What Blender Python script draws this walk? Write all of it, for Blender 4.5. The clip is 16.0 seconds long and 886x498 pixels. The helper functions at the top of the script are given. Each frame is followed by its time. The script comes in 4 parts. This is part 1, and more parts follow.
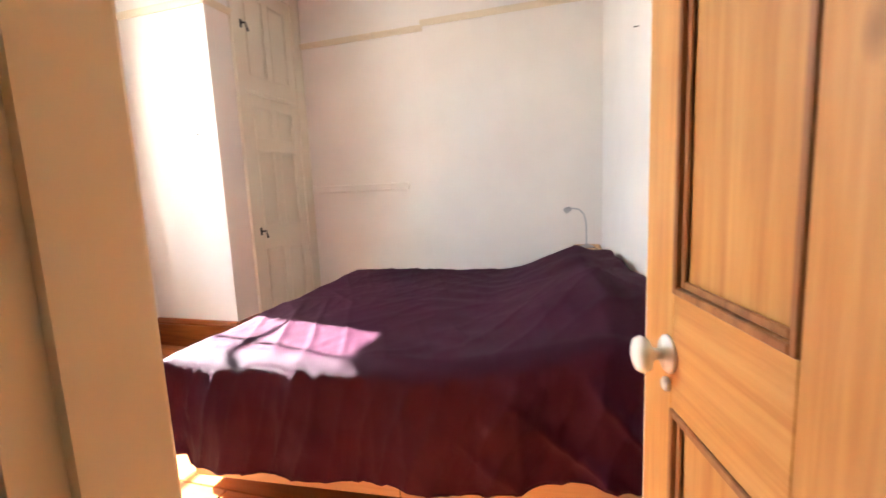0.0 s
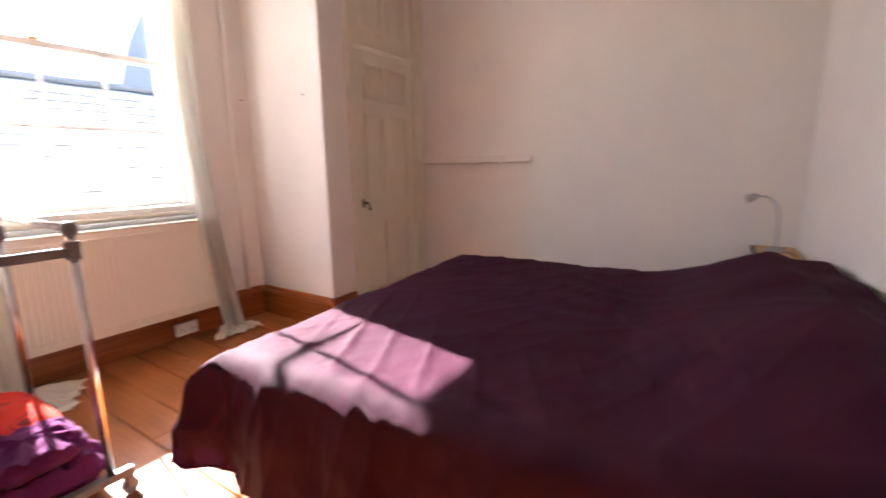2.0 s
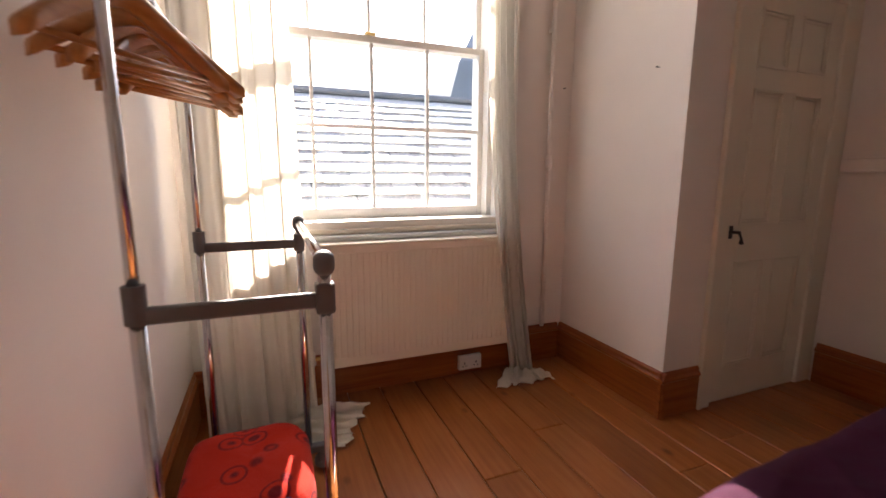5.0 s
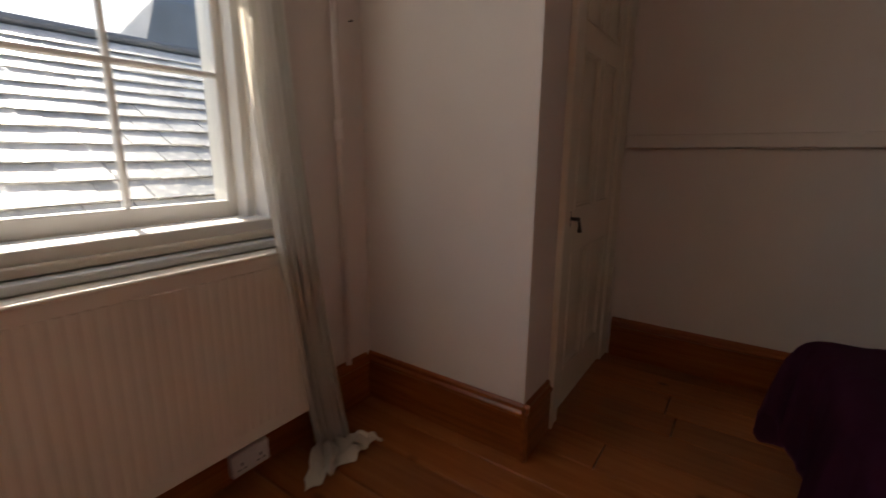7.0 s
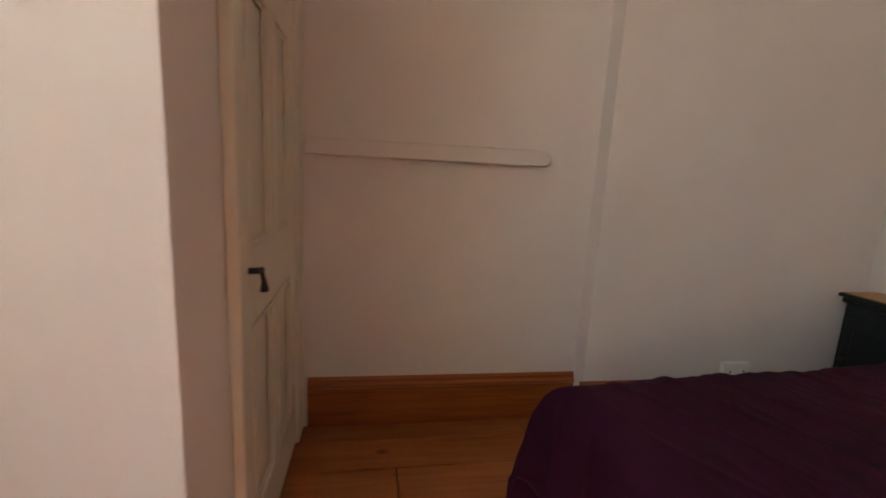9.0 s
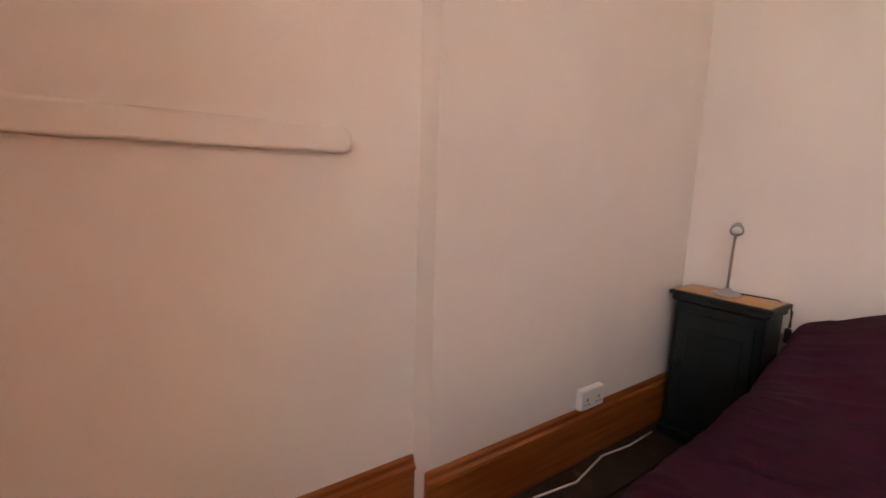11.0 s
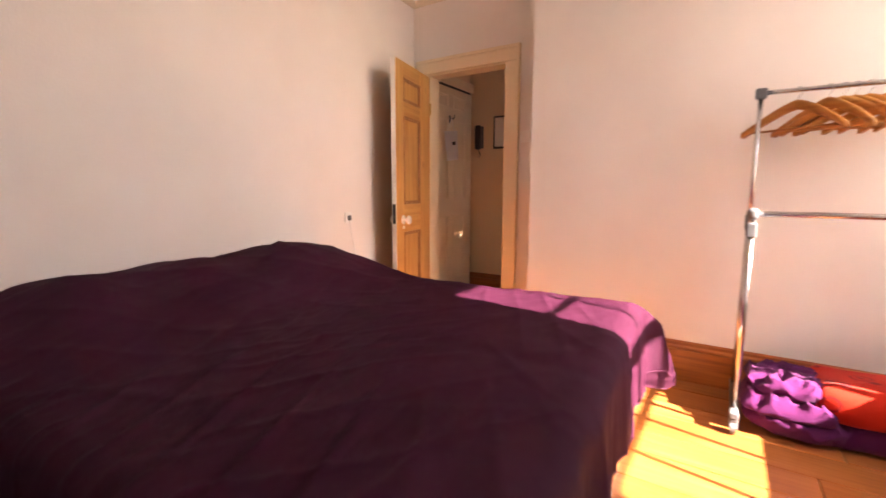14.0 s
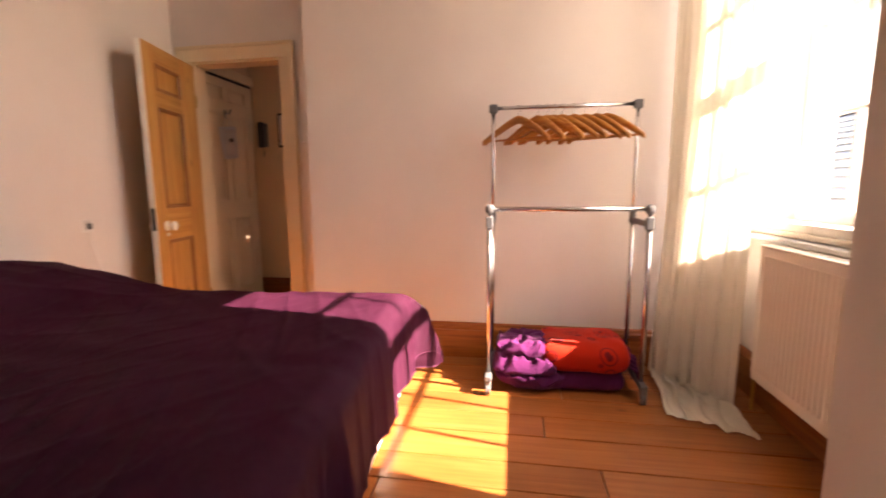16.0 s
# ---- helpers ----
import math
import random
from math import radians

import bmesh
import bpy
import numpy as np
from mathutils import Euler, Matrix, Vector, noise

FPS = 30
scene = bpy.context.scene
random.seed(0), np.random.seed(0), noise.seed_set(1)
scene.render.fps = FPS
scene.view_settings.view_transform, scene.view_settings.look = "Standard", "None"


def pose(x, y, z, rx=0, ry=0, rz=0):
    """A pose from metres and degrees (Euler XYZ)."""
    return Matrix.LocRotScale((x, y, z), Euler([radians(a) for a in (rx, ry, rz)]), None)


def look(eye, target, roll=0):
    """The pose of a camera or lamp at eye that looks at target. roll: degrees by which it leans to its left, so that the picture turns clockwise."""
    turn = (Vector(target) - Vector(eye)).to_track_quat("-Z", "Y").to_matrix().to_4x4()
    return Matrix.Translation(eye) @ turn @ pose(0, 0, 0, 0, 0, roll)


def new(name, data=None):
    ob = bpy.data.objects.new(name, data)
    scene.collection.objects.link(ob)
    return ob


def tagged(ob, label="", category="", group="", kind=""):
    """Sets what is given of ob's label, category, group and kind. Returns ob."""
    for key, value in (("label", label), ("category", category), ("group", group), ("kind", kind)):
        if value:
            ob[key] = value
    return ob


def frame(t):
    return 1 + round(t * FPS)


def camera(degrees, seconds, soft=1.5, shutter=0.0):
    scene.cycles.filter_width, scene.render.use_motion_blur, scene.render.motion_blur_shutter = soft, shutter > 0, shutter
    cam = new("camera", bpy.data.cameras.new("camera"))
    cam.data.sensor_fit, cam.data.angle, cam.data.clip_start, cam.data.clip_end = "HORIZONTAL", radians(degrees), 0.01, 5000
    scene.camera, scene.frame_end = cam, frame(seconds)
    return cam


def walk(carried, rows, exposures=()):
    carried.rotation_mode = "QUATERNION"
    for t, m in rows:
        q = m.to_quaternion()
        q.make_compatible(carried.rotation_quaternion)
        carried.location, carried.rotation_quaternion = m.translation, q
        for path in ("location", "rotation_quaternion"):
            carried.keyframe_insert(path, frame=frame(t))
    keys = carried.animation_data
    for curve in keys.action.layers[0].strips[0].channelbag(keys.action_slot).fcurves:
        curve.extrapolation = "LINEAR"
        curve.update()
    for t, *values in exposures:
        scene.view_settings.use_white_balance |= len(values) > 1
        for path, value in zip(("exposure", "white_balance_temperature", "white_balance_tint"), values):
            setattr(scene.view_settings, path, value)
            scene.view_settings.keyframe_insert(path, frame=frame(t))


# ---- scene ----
cam = camera(90.8, 16.0, shutter=0.5)
PATH = [
    (0, (-0.542, 0.210, 1.194), (1.335, 0.786, 0.928), -2.6),
    (0.5, (-0.423, 0.224, 1.195), (1.401, 0.969, 0.877), -1.2),
    (1, (-0.256, 0.283, 1.194), (1.552, 1.065, 0.836), -1.8),
    (1.5, (-0.120, 0.344, 1.184), (1.708, 1.069, 0.816), -0.7),
    (2, (-0.002, 0.411, 1.189), (1.656, 1.466, 0.816), -0.7),
    (2.5, (0.089, 0.476, 1.194), (1.457, 1.891, 0.840), -2.1),
    (3, (0.154, 0.584, 1.185), (1.300, 2.177, 0.800), -0.7),
    (3.5, (0.201, 0.687, 1.183), (1.180, 2.395, 0.830), -1.8),
    (3.7, (0.229, 0.745, 1.175), (1.046, 2.538, 0.830), -2.4),
    (6, (0.574, 1.813, 1.187), (1.300, 3.648, 0.861), 0.7),
    (6.2, (0.595, 1.915, 1.196), (1.578, 3.629, 0.888), -0.8),
    (6.5, (0.633, 2.047, 1.210), (1.982, 3.478, 0.848), -1.3),
    (7, (0.757, 2.158, 1.178), (2.361, 3.275, 0.751), 0.4),
    (7.5, (0.962, 2.254, 1.192), (2.739, 3.090, 0.814), 2.1),
    (8, (1.179, 2.361, 1.198), (3.119, 2.687, 0.841), 2.1),
    (8.5, (1.302, 2.439, 1.193), (3.256, 2.321, 0.781), 2.0),
    (8.7, (1.365, 2.465, 1.185), (3.319, 2.272, 0.794), 2.5),
    (10.8, (2.165, 2.250, 1.148), (3.805, 1.128, 0.846), 1.6),
    (11, (2.209, 2.181, 1.151), (3.827, 1.048, 0.838), 1.8),
    (11.5, (2.393, 2.077, 1.120), (3.611, 0.519, 0.824), 1.4),
    (12, (2.555, 2.030, 1.110), (3.152, 0.163, 0.714), -1.3),
    (12.5, (2.735, 1.950, 1.130), (2.765, -0.035, 0.858), -2.2),
    (13, (2.790, 1.920, 1.145), (1.940, 0.116, 0.967), -0.4),
    (13.5, (2.835, 1.985, 1.130), (1.364, 0.640, 0.923), -0.3),
    (14, (2.886, 2.100, 1.100), (1.226, 1.016, 0.836), 0.2),
    (14.5, (2.934, 2.217, 1.110), (1.203, 1.268, 0.833), 0.6),
    (15, (2.921, 2.305, 1.112), (1.125, 1.492, 0.789), 0.2),
    (15.5, (2.896, 2.323, 1.118), (1.027, 1.680, 0.812), -0.5),
    (16, (2.850, 2.316, 1.110), (0.894, 1.996, 0.839), -0.4),
]
walk(cam, [(t, look(eye, target, roll)) for t, eye, target, roll in PATH],
     exposures=[(0.0, 4.68, 5900, 3), (0.6, 4.42, 5950, 8), (1.0, 4.17, 6100, 12), (1.5, 3.97, 6200, 15), (2.2, 3.70, 6400, 19), (3.7, 3.20, 6500, 23), (5.8, 2.10, 6900, 15), (6.6, 1.58, 6900, 14), (7.2, 1.50, 6900, 14),
                (8.7, 2.80, 6900, 9), (10.8, 3.80, 7500, 24), (11.5, 3.78, 7500, 25), (12.5, 4.00, 7200, 21), (13.0, 4.03, 7400, 23), (14.0, 3.90, 7500, 24), (15.0, 3.65, 7900, 26), (16.0, 3.32, 8400, 27)])

# ---- light ----
SUN_ELEV, SUN_AZ = 36.1, 10.0
world = bpy.data.worlds.new("sky")
scene.world = world
world.use_nodes = True
wn = world.node_tree
wn.nodes.clear()
w_out = wn.nodes.new("ShaderNodeOutputWorld")
w_bg = wn.nodes.new("ShaderNodeBackground")
w_sky = wn.nodes.new("ShaderNodeTexSky")
w_sky.sky_type = 'NISHITA'
w_sky.sun_disc = False
w_sky.sun_elevation = radians(SUN_ELEV)
w_sky.sun_rotation = radians(SUN_AZ)
w_bg.inputs[1].default_value = 0.105
wn.links.new(w_sky.outputs[0], w_bg.inputs[0])
wn.links.new(w_bg.outputs[0], w_out.inputs[0])
sun = new("sun", bpy.data.lights.new("sun", 'SUN'))
sun.data.energy = 5.0
sun.data.angle = radians(0.55)
sun.data.color = (1.0, 0.95, 0.87)
sun.matrix_world = look((0.175 * 5, 5.0, 5.0 / 1.35), (0, 0, 0))
# area lamp added to boost the sky light, in the top of the window opening
sky_lamp = new("window_sky_light", bpy.data.lights.new("window_sky_light", 'AREA'))
sky_lamp.data.shape = 'RECTANGLE'
sky_lamp.data.size, sky_lamp.data.size_y = 1.10, 0.32
sky_lamp.data.energy = 1.8
sky_lamp.data.color = (1.0, 0.97, 0.94)
sky_lamp.matrix_world = look((0.995, 3.87, 2.54), (0.995, 2.6, 1.98))

# ---- materials ----


def mat_base(name, rough=0.6, metal=0.0, spec=0.5):
    m = bpy.data.materials.new(name)
    m.use_nodes = True
    b = m.node_tree.nodes["Principled BSDF"]
    b.inputs["Roughness"].default_value = rough
    b.inputs["Metallic"].default_value = metal
    b.inputs["Specular IOR Level"].default_value = spec
    return m, m.node_tree, b


def coords(nt, scale=(1, 1, 1), source="Object"):
    tc = nt.nodes.new("ShaderNodeTexCoord")
    mp = nt.nodes.new("ShaderNodeMapping")
    mp.inputs["Scale"].default_value = scale
    nt.links.new(tc.outputs[source], mp.inputs["Vector"])
    return mp.outputs["Vector"]


def noise_tex(nt, vec, scale, detail=4.0, rough=0.55):
    n = nt.nodes.new("ShaderNodeTexNoise")
    n.inputs["Scale"].default_value = scale
    n.inputs["Detail"].default_value = detail
    n.inputs["Roughness"].default_value = rough
    nt.links.new(vec, n.inputs["Vector"])
    return n.outputs["Fac"]


def ramp(nt, fac, stops):
    r = nt.nodes.new("ShaderNodeValToRGB")
    els = r.color_ramp.elements
    while len(els) < len(stops):
        els.new(0.5)
    for e, (p, c) in zip(els, stops):
        e.position = p
        e.color = (*c, 1)
    nt.links.new(fac, r.inputs["Fac"])
    return r.outputs["Color"]


def mixc(nt, fac, a, b, mode='MIX'):
    n = nt.nodes.new("ShaderNodeMix")
    n.data_type = 'RGBA'
    n.blend_type = mode
    for k, v in ((0, fac), (6, a), (7, b)):
        if isinstance(v, (int, float)):
            n.inputs[k].default_value = v
        elif isinstance(v, tuple):
            n.inputs[k].default_value = (*v, 1)
        else:
            nt.links.new(v, n.inputs[k])
    return n.outputs[2]


def bump(nt, b, height, strength, dist=0.01):
    n = nt.nodes.new("ShaderNodeBump")
    n.inputs["Strength"].default_value = strength
    n.inputs["Distance"].default_value = dist
    nt.links.new(height, n.inputs["Height"])
    nt.links.new(n.outputs["Normal"], b.inputs["Normal"])


def painted(name, col, rough, var=0.05, bump_s=0.12, scale=1.0):
    m, nt, b = mat_base(name, rough, 0, 0.4)
    v = coords(nt)
    big = noise_tex(nt, v, 1.6 * scale, 3)
    fine = noise_tex(nt, v, 85 * scale, 3)
    lo = tuple(c * (1 - var) for c in col)
    hi = tuple(min(1, c * (1 + var * 0.6)) for c in col)
    c = ramp(nt, big, [(0.3, lo), (0.7, hi)])
    nt.links.new(c, b.inputs["Base Color"])
    bump(nt, b, fine, bump_s, 0.004)
    return m


def wood(name, dark, mid, light, rough, axis, knots=True, vary=0.25, gloss=0.5):
    """Straight-grained softwood; axis is the way of the grain."""
    m, nt, b = mat_base(name, rough, 0, gloss)
    sc = [26.0, 26.0, 26.0]
    sc[axis] = 1.3
    info = nt.nodes.new("ShaderNodeObjectInfo")
    tc = nt.nodes.new("ShaderNodeTexCoord")
    add = nt.nodes.new("ShaderNodeVectorMath")
    mul = nt.nodes.new("ShaderNodeVectorMath")
    mul.operation = 'SCALE'
    mul.inputs[0].default_value = (3.7, 9.1, 5.3)
    nt.links.new(info.outputs["Random"], mul.inputs["Scale"])
    nt.links.new(tc.outputs["Object"], add.inputs[0])
    nt.links.new(mul.outputs[0], add.inputs[1])
    mp = nt.nodes.new("ShaderNodeMapping")
    mp.inputs["Scale"].default_value = sc
    nt.links.new(add.outputs[0], mp.inputs["Vector"])
    grain = noise_tex(nt, mp.outputs[0], 1.6, 6, 0.6)
    c = ramp(nt, grain, [(0.28, dark), (0.5, mid), (0.74, light)])
    cloud = noise_tex(nt, add.outputs[0], 2.2, 3)
    shade = ramp(nt, cloud, [(0.3, (1 - vary,) * 3), (0.7, (1.0, 1.0, 1.0))])
    c = mixc(nt, 1.0, c, shade, 'MULTIPLY')
    if knots:
        mk = nt.nodes.new("ShaderNodeMapping")
        ks = [5.5, 5.5, 5.5]
        ks[axis] = 3.2
        mk.inputs["Scale"].default_value = ks
        nt.links.new(add.outputs[0], mk.inputs["Vector"])
        vo = nt.nodes.new("ShaderNodeTexVoronoi")
        vo.inputs["Scale"].default_value = 1.0
        nt.links.new(mk.outputs[0], vo.inputs["Vector"])
        kf = ramp(nt, vo.outputs["Distance"], [(0.05, (1, 1, 1)), (0.13, (0, 0, 0))])
        c = mixc(nt, kf, c, tuple(d * 0.45 for d in dark))
    rnd = ramp(nt, info.outputs["Random"], [(0.0, (1 - vary,) * 3), (1.0, (1.0, 1.0, 1.0))])
    c = mixc(nt, 1.0, c, rnd, 'MULTIPLY')
    nt.links.new(c, b.inputs["Base Color"])
    bump(nt, b, grain, 0.12, 0.003)
    return m


def fabric(name, dark, light, rough=0.9, weave=420, sheen=0.2, wrinkle=0.3, spec=0.15):
    m, nt, b = mat_base(name, rough, 0, spec)
    v = coords(nt)
    cl = noise_tex(nt, v, 3.0, 4)
    fine = noise_tex(nt, v, weave, 2)
    c = ramp(nt, cl, [(0.3, dark), (0.7, light)])
    nt.links.new(c, b.inputs["Base Color"])
    b.inputs["Sheen Weight"].default_value = sheen
    b.inputs["Sheen Roughness"].default_value = 0.5
    wr = noise_tex(nt, coords(nt, (1, 1, 1)), 16, 3)
    mixh = mixc(nt, 0.35, wr, fine)
    bump(nt, b, mixh, wrinkle, 0.006)
    return m


WALL = painted("wall_paint", (0.80, 0.735, 0.685), 0.72, 0.05, 0.22)
CEIL = painted("ceiling_paint", (0.82, 0.79, 0.74), 0.8, 0.03, 0.15)
CREAM = painted("cream_gloss", (0.76, 0.69, 0.565), 0.38, 0.05, 0.06)
# cream casing paint, its orange warmth is sun glow put into the colour
CASING_SUN_WARM = painted("casing_paint_sun_warm", (0.80, 0.67, 0.47), 0.4, 0.06, 0.08)
HALLW = painted("hall_paint", (0.76, 0.60, 0.40), 0.7, 0.05, 0.15)
RAILP = painted("rail_paint", (0.74, 0.62, 0.46), 0.45, 0.06, 0.06)
WHITEW = painted("white_gloss", (0.84, 0.81, 0.75), 0.35, 0.04, 0.08)
RADW = painted("radiator_enamel", (0.80, 0.73, 0.62), 0.35, 0.03, 0.03)
SILLP = painted("sill_paint", (0.66, 0.66, 0.64), 0.35, 0.08, 0.1)
PLASTIC = painted("white_plastic", (0.80, 0.78, 0.74), 0.4, 0.03, 0.02)
PINE = wood("pine_waxed", (0.48, 0.205, 0.050), (0.60, 0.300, 0.088), (0.69, 0.385, 0.135), 0.34, 2, True, 0.12)
PINE_H = wood("pine_waxed_cross", (0.48, 0.205, 0.050), (0.60, 0.300, 0.088), (0.69, 0.385, 0.135), 0.34, 0, True, 0.12)
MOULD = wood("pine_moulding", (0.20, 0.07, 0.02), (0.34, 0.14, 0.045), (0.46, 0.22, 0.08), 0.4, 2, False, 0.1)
SKIRT = wood("varnished_skirting", (0.20, 0.048, 0.009), (0.32, 0.088, 0.017), (0.41, 0.135, 0.03), 0.3, 0, False, 0.12)
SKIRT_Y = wood("varnished_skirting_y", (0.20, 0.048, 0.009), (0.32, 0.088, 0.017), (0.41, 0.135, 0.03), 0.3, 1, False, 0.12)
PLANK = wood("floor_plank", (0.35, 0.104, 0.025), (0.44, 0.144, 0.038), (0.51, 0.188, 0.058), 0.31, 1, True, 0.26, 0.36)
HANGER = wood("hanger_wood", (0.42, 0.15, 0.03), (0.56, 0.23, 0.05), (0.66, 0.31, 0.09), 0.35, 0, False, 0.15)
NSWOOD = wood("stand_top", (0.50, 0.24, 0.07), (0.62, 0.33, 0.12), (0.70, 0.42, 0.18), 0.4, 0, False, 0.1)
DIVAN = wood("divan_board", (0.62, 0.42, 0.24), (0.72, 0.52, 0.31), (0.78, 0.60, 0.38), 0.5, 1, False, 0.08)
PLUM = fabric("plum_cotton", (0.068, 0.0128, 0.037), (0.092, 0.0190, 0.050), 0.55, 520, 0.0, 0.95, 0.165)
PILLOW = fabric("plum_pillow", (0.04, 0.010, 0.022), (0.055, 0.014, 0.03), 0.9, 520, 0.1, 0.3)
PURPLE = fabric("purple_towel", (0.060, 0.007, 0.048), (0.100, 0.014, 0.080), 0.95, 160, 0.04, 0.9)
TICKING = fabric("divan_ticking", (0.70, 0.66, 0.60), (0.78, 0.74, 0.68), 0.9, 300, 0.1, 0.2)
DARKGREEN = painted("dark_green_paint", (0.005, 0.011, 0.0125), 0.42, 0.15, 0.08)
IRON = painted("black_iron", (0.03, 0.028, 0.026), 0.4, 0.2, 0.2)
GREYP = painted("grey_plastic", (0.115, 0.118, 0.125), 0.45, 0.05, 0.03)
PORC = painted("porcelain", (0.86, 0.84, 0.80), 0.12, 0.02, 0.0)
BLACKP = painted("black_plastic", (0.02, 0.02, 0.022), 0.4, 0.1, 0.02)
PAPER = painted("paper_white", (0.82, 0.80, 0.78), 0.8, 0.03, 0.05)
LEAD = painted("lead_flashing", (0.16, 0.17, 0.19), 0.6, 0.15, 0.2)
STONE = painted("stone_render", (0.36, 0.34, 0.31), 0.9, 0.15, 0.4)
SLATE_FAR = painted("far_slate", (0.20, 0.215, 0.24), 0.6, 0.2, 0.3)


def metal(name, col, rough):
    m, nt, b = mat_base(name, rough, 1.0)
    f = noise_tex(nt, coords(nt), 30, 3)
    c = ramp(nt, f, [(0.3, tuple(x * 0.9 for x in col)), (0.7, col)])
    nt.links.new(c, b.inputs["Base Color"])
    return m


CHROME = metal("chrome_tube", (0.62, 0.62, 0.64), 0.16)
SILVER = metal("satin_silver", (0.52, 0.51, 0.52), 0.36)
BRASS = metal("old_brass", (0.55, 0.38, 0.15), 0.35)


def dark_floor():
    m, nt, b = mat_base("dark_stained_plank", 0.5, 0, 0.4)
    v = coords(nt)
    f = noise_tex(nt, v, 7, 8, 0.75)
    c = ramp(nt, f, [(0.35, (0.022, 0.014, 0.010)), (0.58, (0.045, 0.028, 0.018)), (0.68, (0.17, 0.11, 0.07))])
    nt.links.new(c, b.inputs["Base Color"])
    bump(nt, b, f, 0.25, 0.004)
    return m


DARKFLOOR = dark_floor()


def red_blanket():
    m, nt, b = mat_base("red_blanket", 0.95, 0, 0.1)
    v = coords(nt)
    vo = nt.nodes.new("ShaderNodeTexVoronoi")
    vo.inputs["Scale"].default_value = 9.0
    nt.links.new(v, vo.inputs["Vector"])
    ring = ramp(nt, vo.outputs["Distance"], [(0.0, (1, 1, 1)), (0.16, (1, 1, 1)), (0.22, (0, 0, 0)), (0.30, (0, 0, 0)), (0.36, (1, 1, 1)), (0.42, (0, 0, 0))])
    c = mixc(nt, ring, (0.42, 0.020, 0.008), (0.13, 0.008, 0.012))
    nt.links.new(c, b.inputs["Base Color"])
    b.inputs["Sheen Weight"].default_value = 0.06
    bump(nt, b, noise_tex(nt, v, 160, 3), 0.7, 0.006)
    return m


REDBL = red_blanket()


def curtain_cloth():
    m = bpy.data.materials.new("sheer_curtain")
    m.use_nodes = True
    nt = m.node_tree
    nt.nodes.clear()
    out = nt.nodes.new("ShaderNodeOutputMaterial")
    dif = nt.nodes.new("ShaderNodeBsdfDiffuse")
    tra = nt.nodes.new("ShaderNodeBsdfTranslucent")
    v = coords(nt)
    c = ramp(nt, noise_tex(nt, v, 4, 3), [(0.3, (0.91, 0.87, 0.79)), (0.7, (0.95, 0.915, 0.84))])
    nt.links.new(c, dif.inputs["Color"])
    nt.links.new(c, tra.inputs["Color"])
    mx = nt.nodes.new("ShaderNodeMixShader")
    mx.inputs[0].default_value = 0.24
    nt.links.new(dif.outputs[0], mx.inputs[1])
    nt.links.new(tra.outputs[0], mx.inputs[2])
    nt.links.new(mx.outputs[0], out.inputs["Surface"])
    bp = nt.nodes.new("ShaderNodeBump")
    bp.inputs["Strength"].default_value = 0.25
    bp.inputs["Distance"].default_value = 0.004
    nt.links.new(noise_tex(nt, v, 260, 2), bp.inputs["Height"])
    nt.links.new(bp.outputs[0], dif.inputs["Normal"])
    return m


CURTAIN = curtain_cloth()


def glass_mat():
    m = bpy.data.materials.new("window_glass")
    m.use_nodes = True
    nt = m.node_tree
    nt.nodes.clear()
    out = nt.nodes.new("ShaderNodeOutputMaterial")
    tr = nt.nodes.new("ShaderNodeBsdfTransparent")
    tr.inputs["Color"].default_value = (0.97, 0.985, 0.975, 1)
    gl = nt.nodes.new("ShaderNodeBsdfGlossy")
    gl.inputs["Roughness"].default_value = 0.02
    mx = nt.nodes.new("ShaderNodeMixShader")
    mx.inputs[0].default_value = 0.035
    nt.links.new(tr.outputs[0], mx.inputs[1])
    nt.links.new(gl.outputs[0], mx.inputs[2])
    nt.links.new(mx.outputs[0], out.inputs["Surface"])
    return m


GLASS = glass_mat()


def slate_mat():
    m, nt, b = mat_base("old_slate", 0.38, 0, 0.6)
    info = nt.nodes.new("ShaderNodeObjectInfo")
    geo = nt.nodes.new("ShaderNodeNewGeometry")
    r = nt.nodes.new("ShaderNodeMath")
    r.operation = 'ADD'
    nt.links.new(info.outputs["Random"], r.inputs[0])
    nt.links.new(geo.outputs["Random Per Island"], r.inputs[1])
    fr = nt.nodes.new("ShaderNodeMath")
    fr.operation = 'FRACT'
    nt.links.new(r.outputs[0], fr.inputs[0])
    base = ramp(nt, fr.outputs[0], [(0.0, (0.27, 0.268, 0.26)), (0.6, (0.37, 0.365, 0.345)), (1.0, (0.46, 0.45, 0.42))])
    v = coords(nt)
    f = noise_tex(nt, v, 22, 8, 0.75)
    lich = ramp(nt, f, [(0.52, (0, 0, 0)), (0.62, (1, 1, 1))])
    c = mixc(nt, lich, base, (0.62, 0.60, 0.52))
    nt.links.new(c, b.inputs["Base Color"])
    bump(nt, b, f, 0.5, 0.01)
    return m


SLATE = slate_mat()

# ---- mesh helpers ----


def link_bm(name, bm, material, smooth=False):
    me = bpy.data.meshes.new(name)
    bm.normal_update()
    bm.to_mesh(me)
    bm.free()
    me.materials.append(material)
    if smooth:
        for p in me.polygons:
            p.use_smooth = True
    return new(name, me)


def part(name, bm, material, parent, label="", smooth=False):
    ob = link_bm(name, bm, material, smooth)
    ob.parent = parent
    if label:
        ob["label"] = label
    return ob


def empty(name, m, label, category, group="", kind=""):
    ob = new(name)
    ob.matrix_world = m
    return tagged(ob, label, category, group, kind)


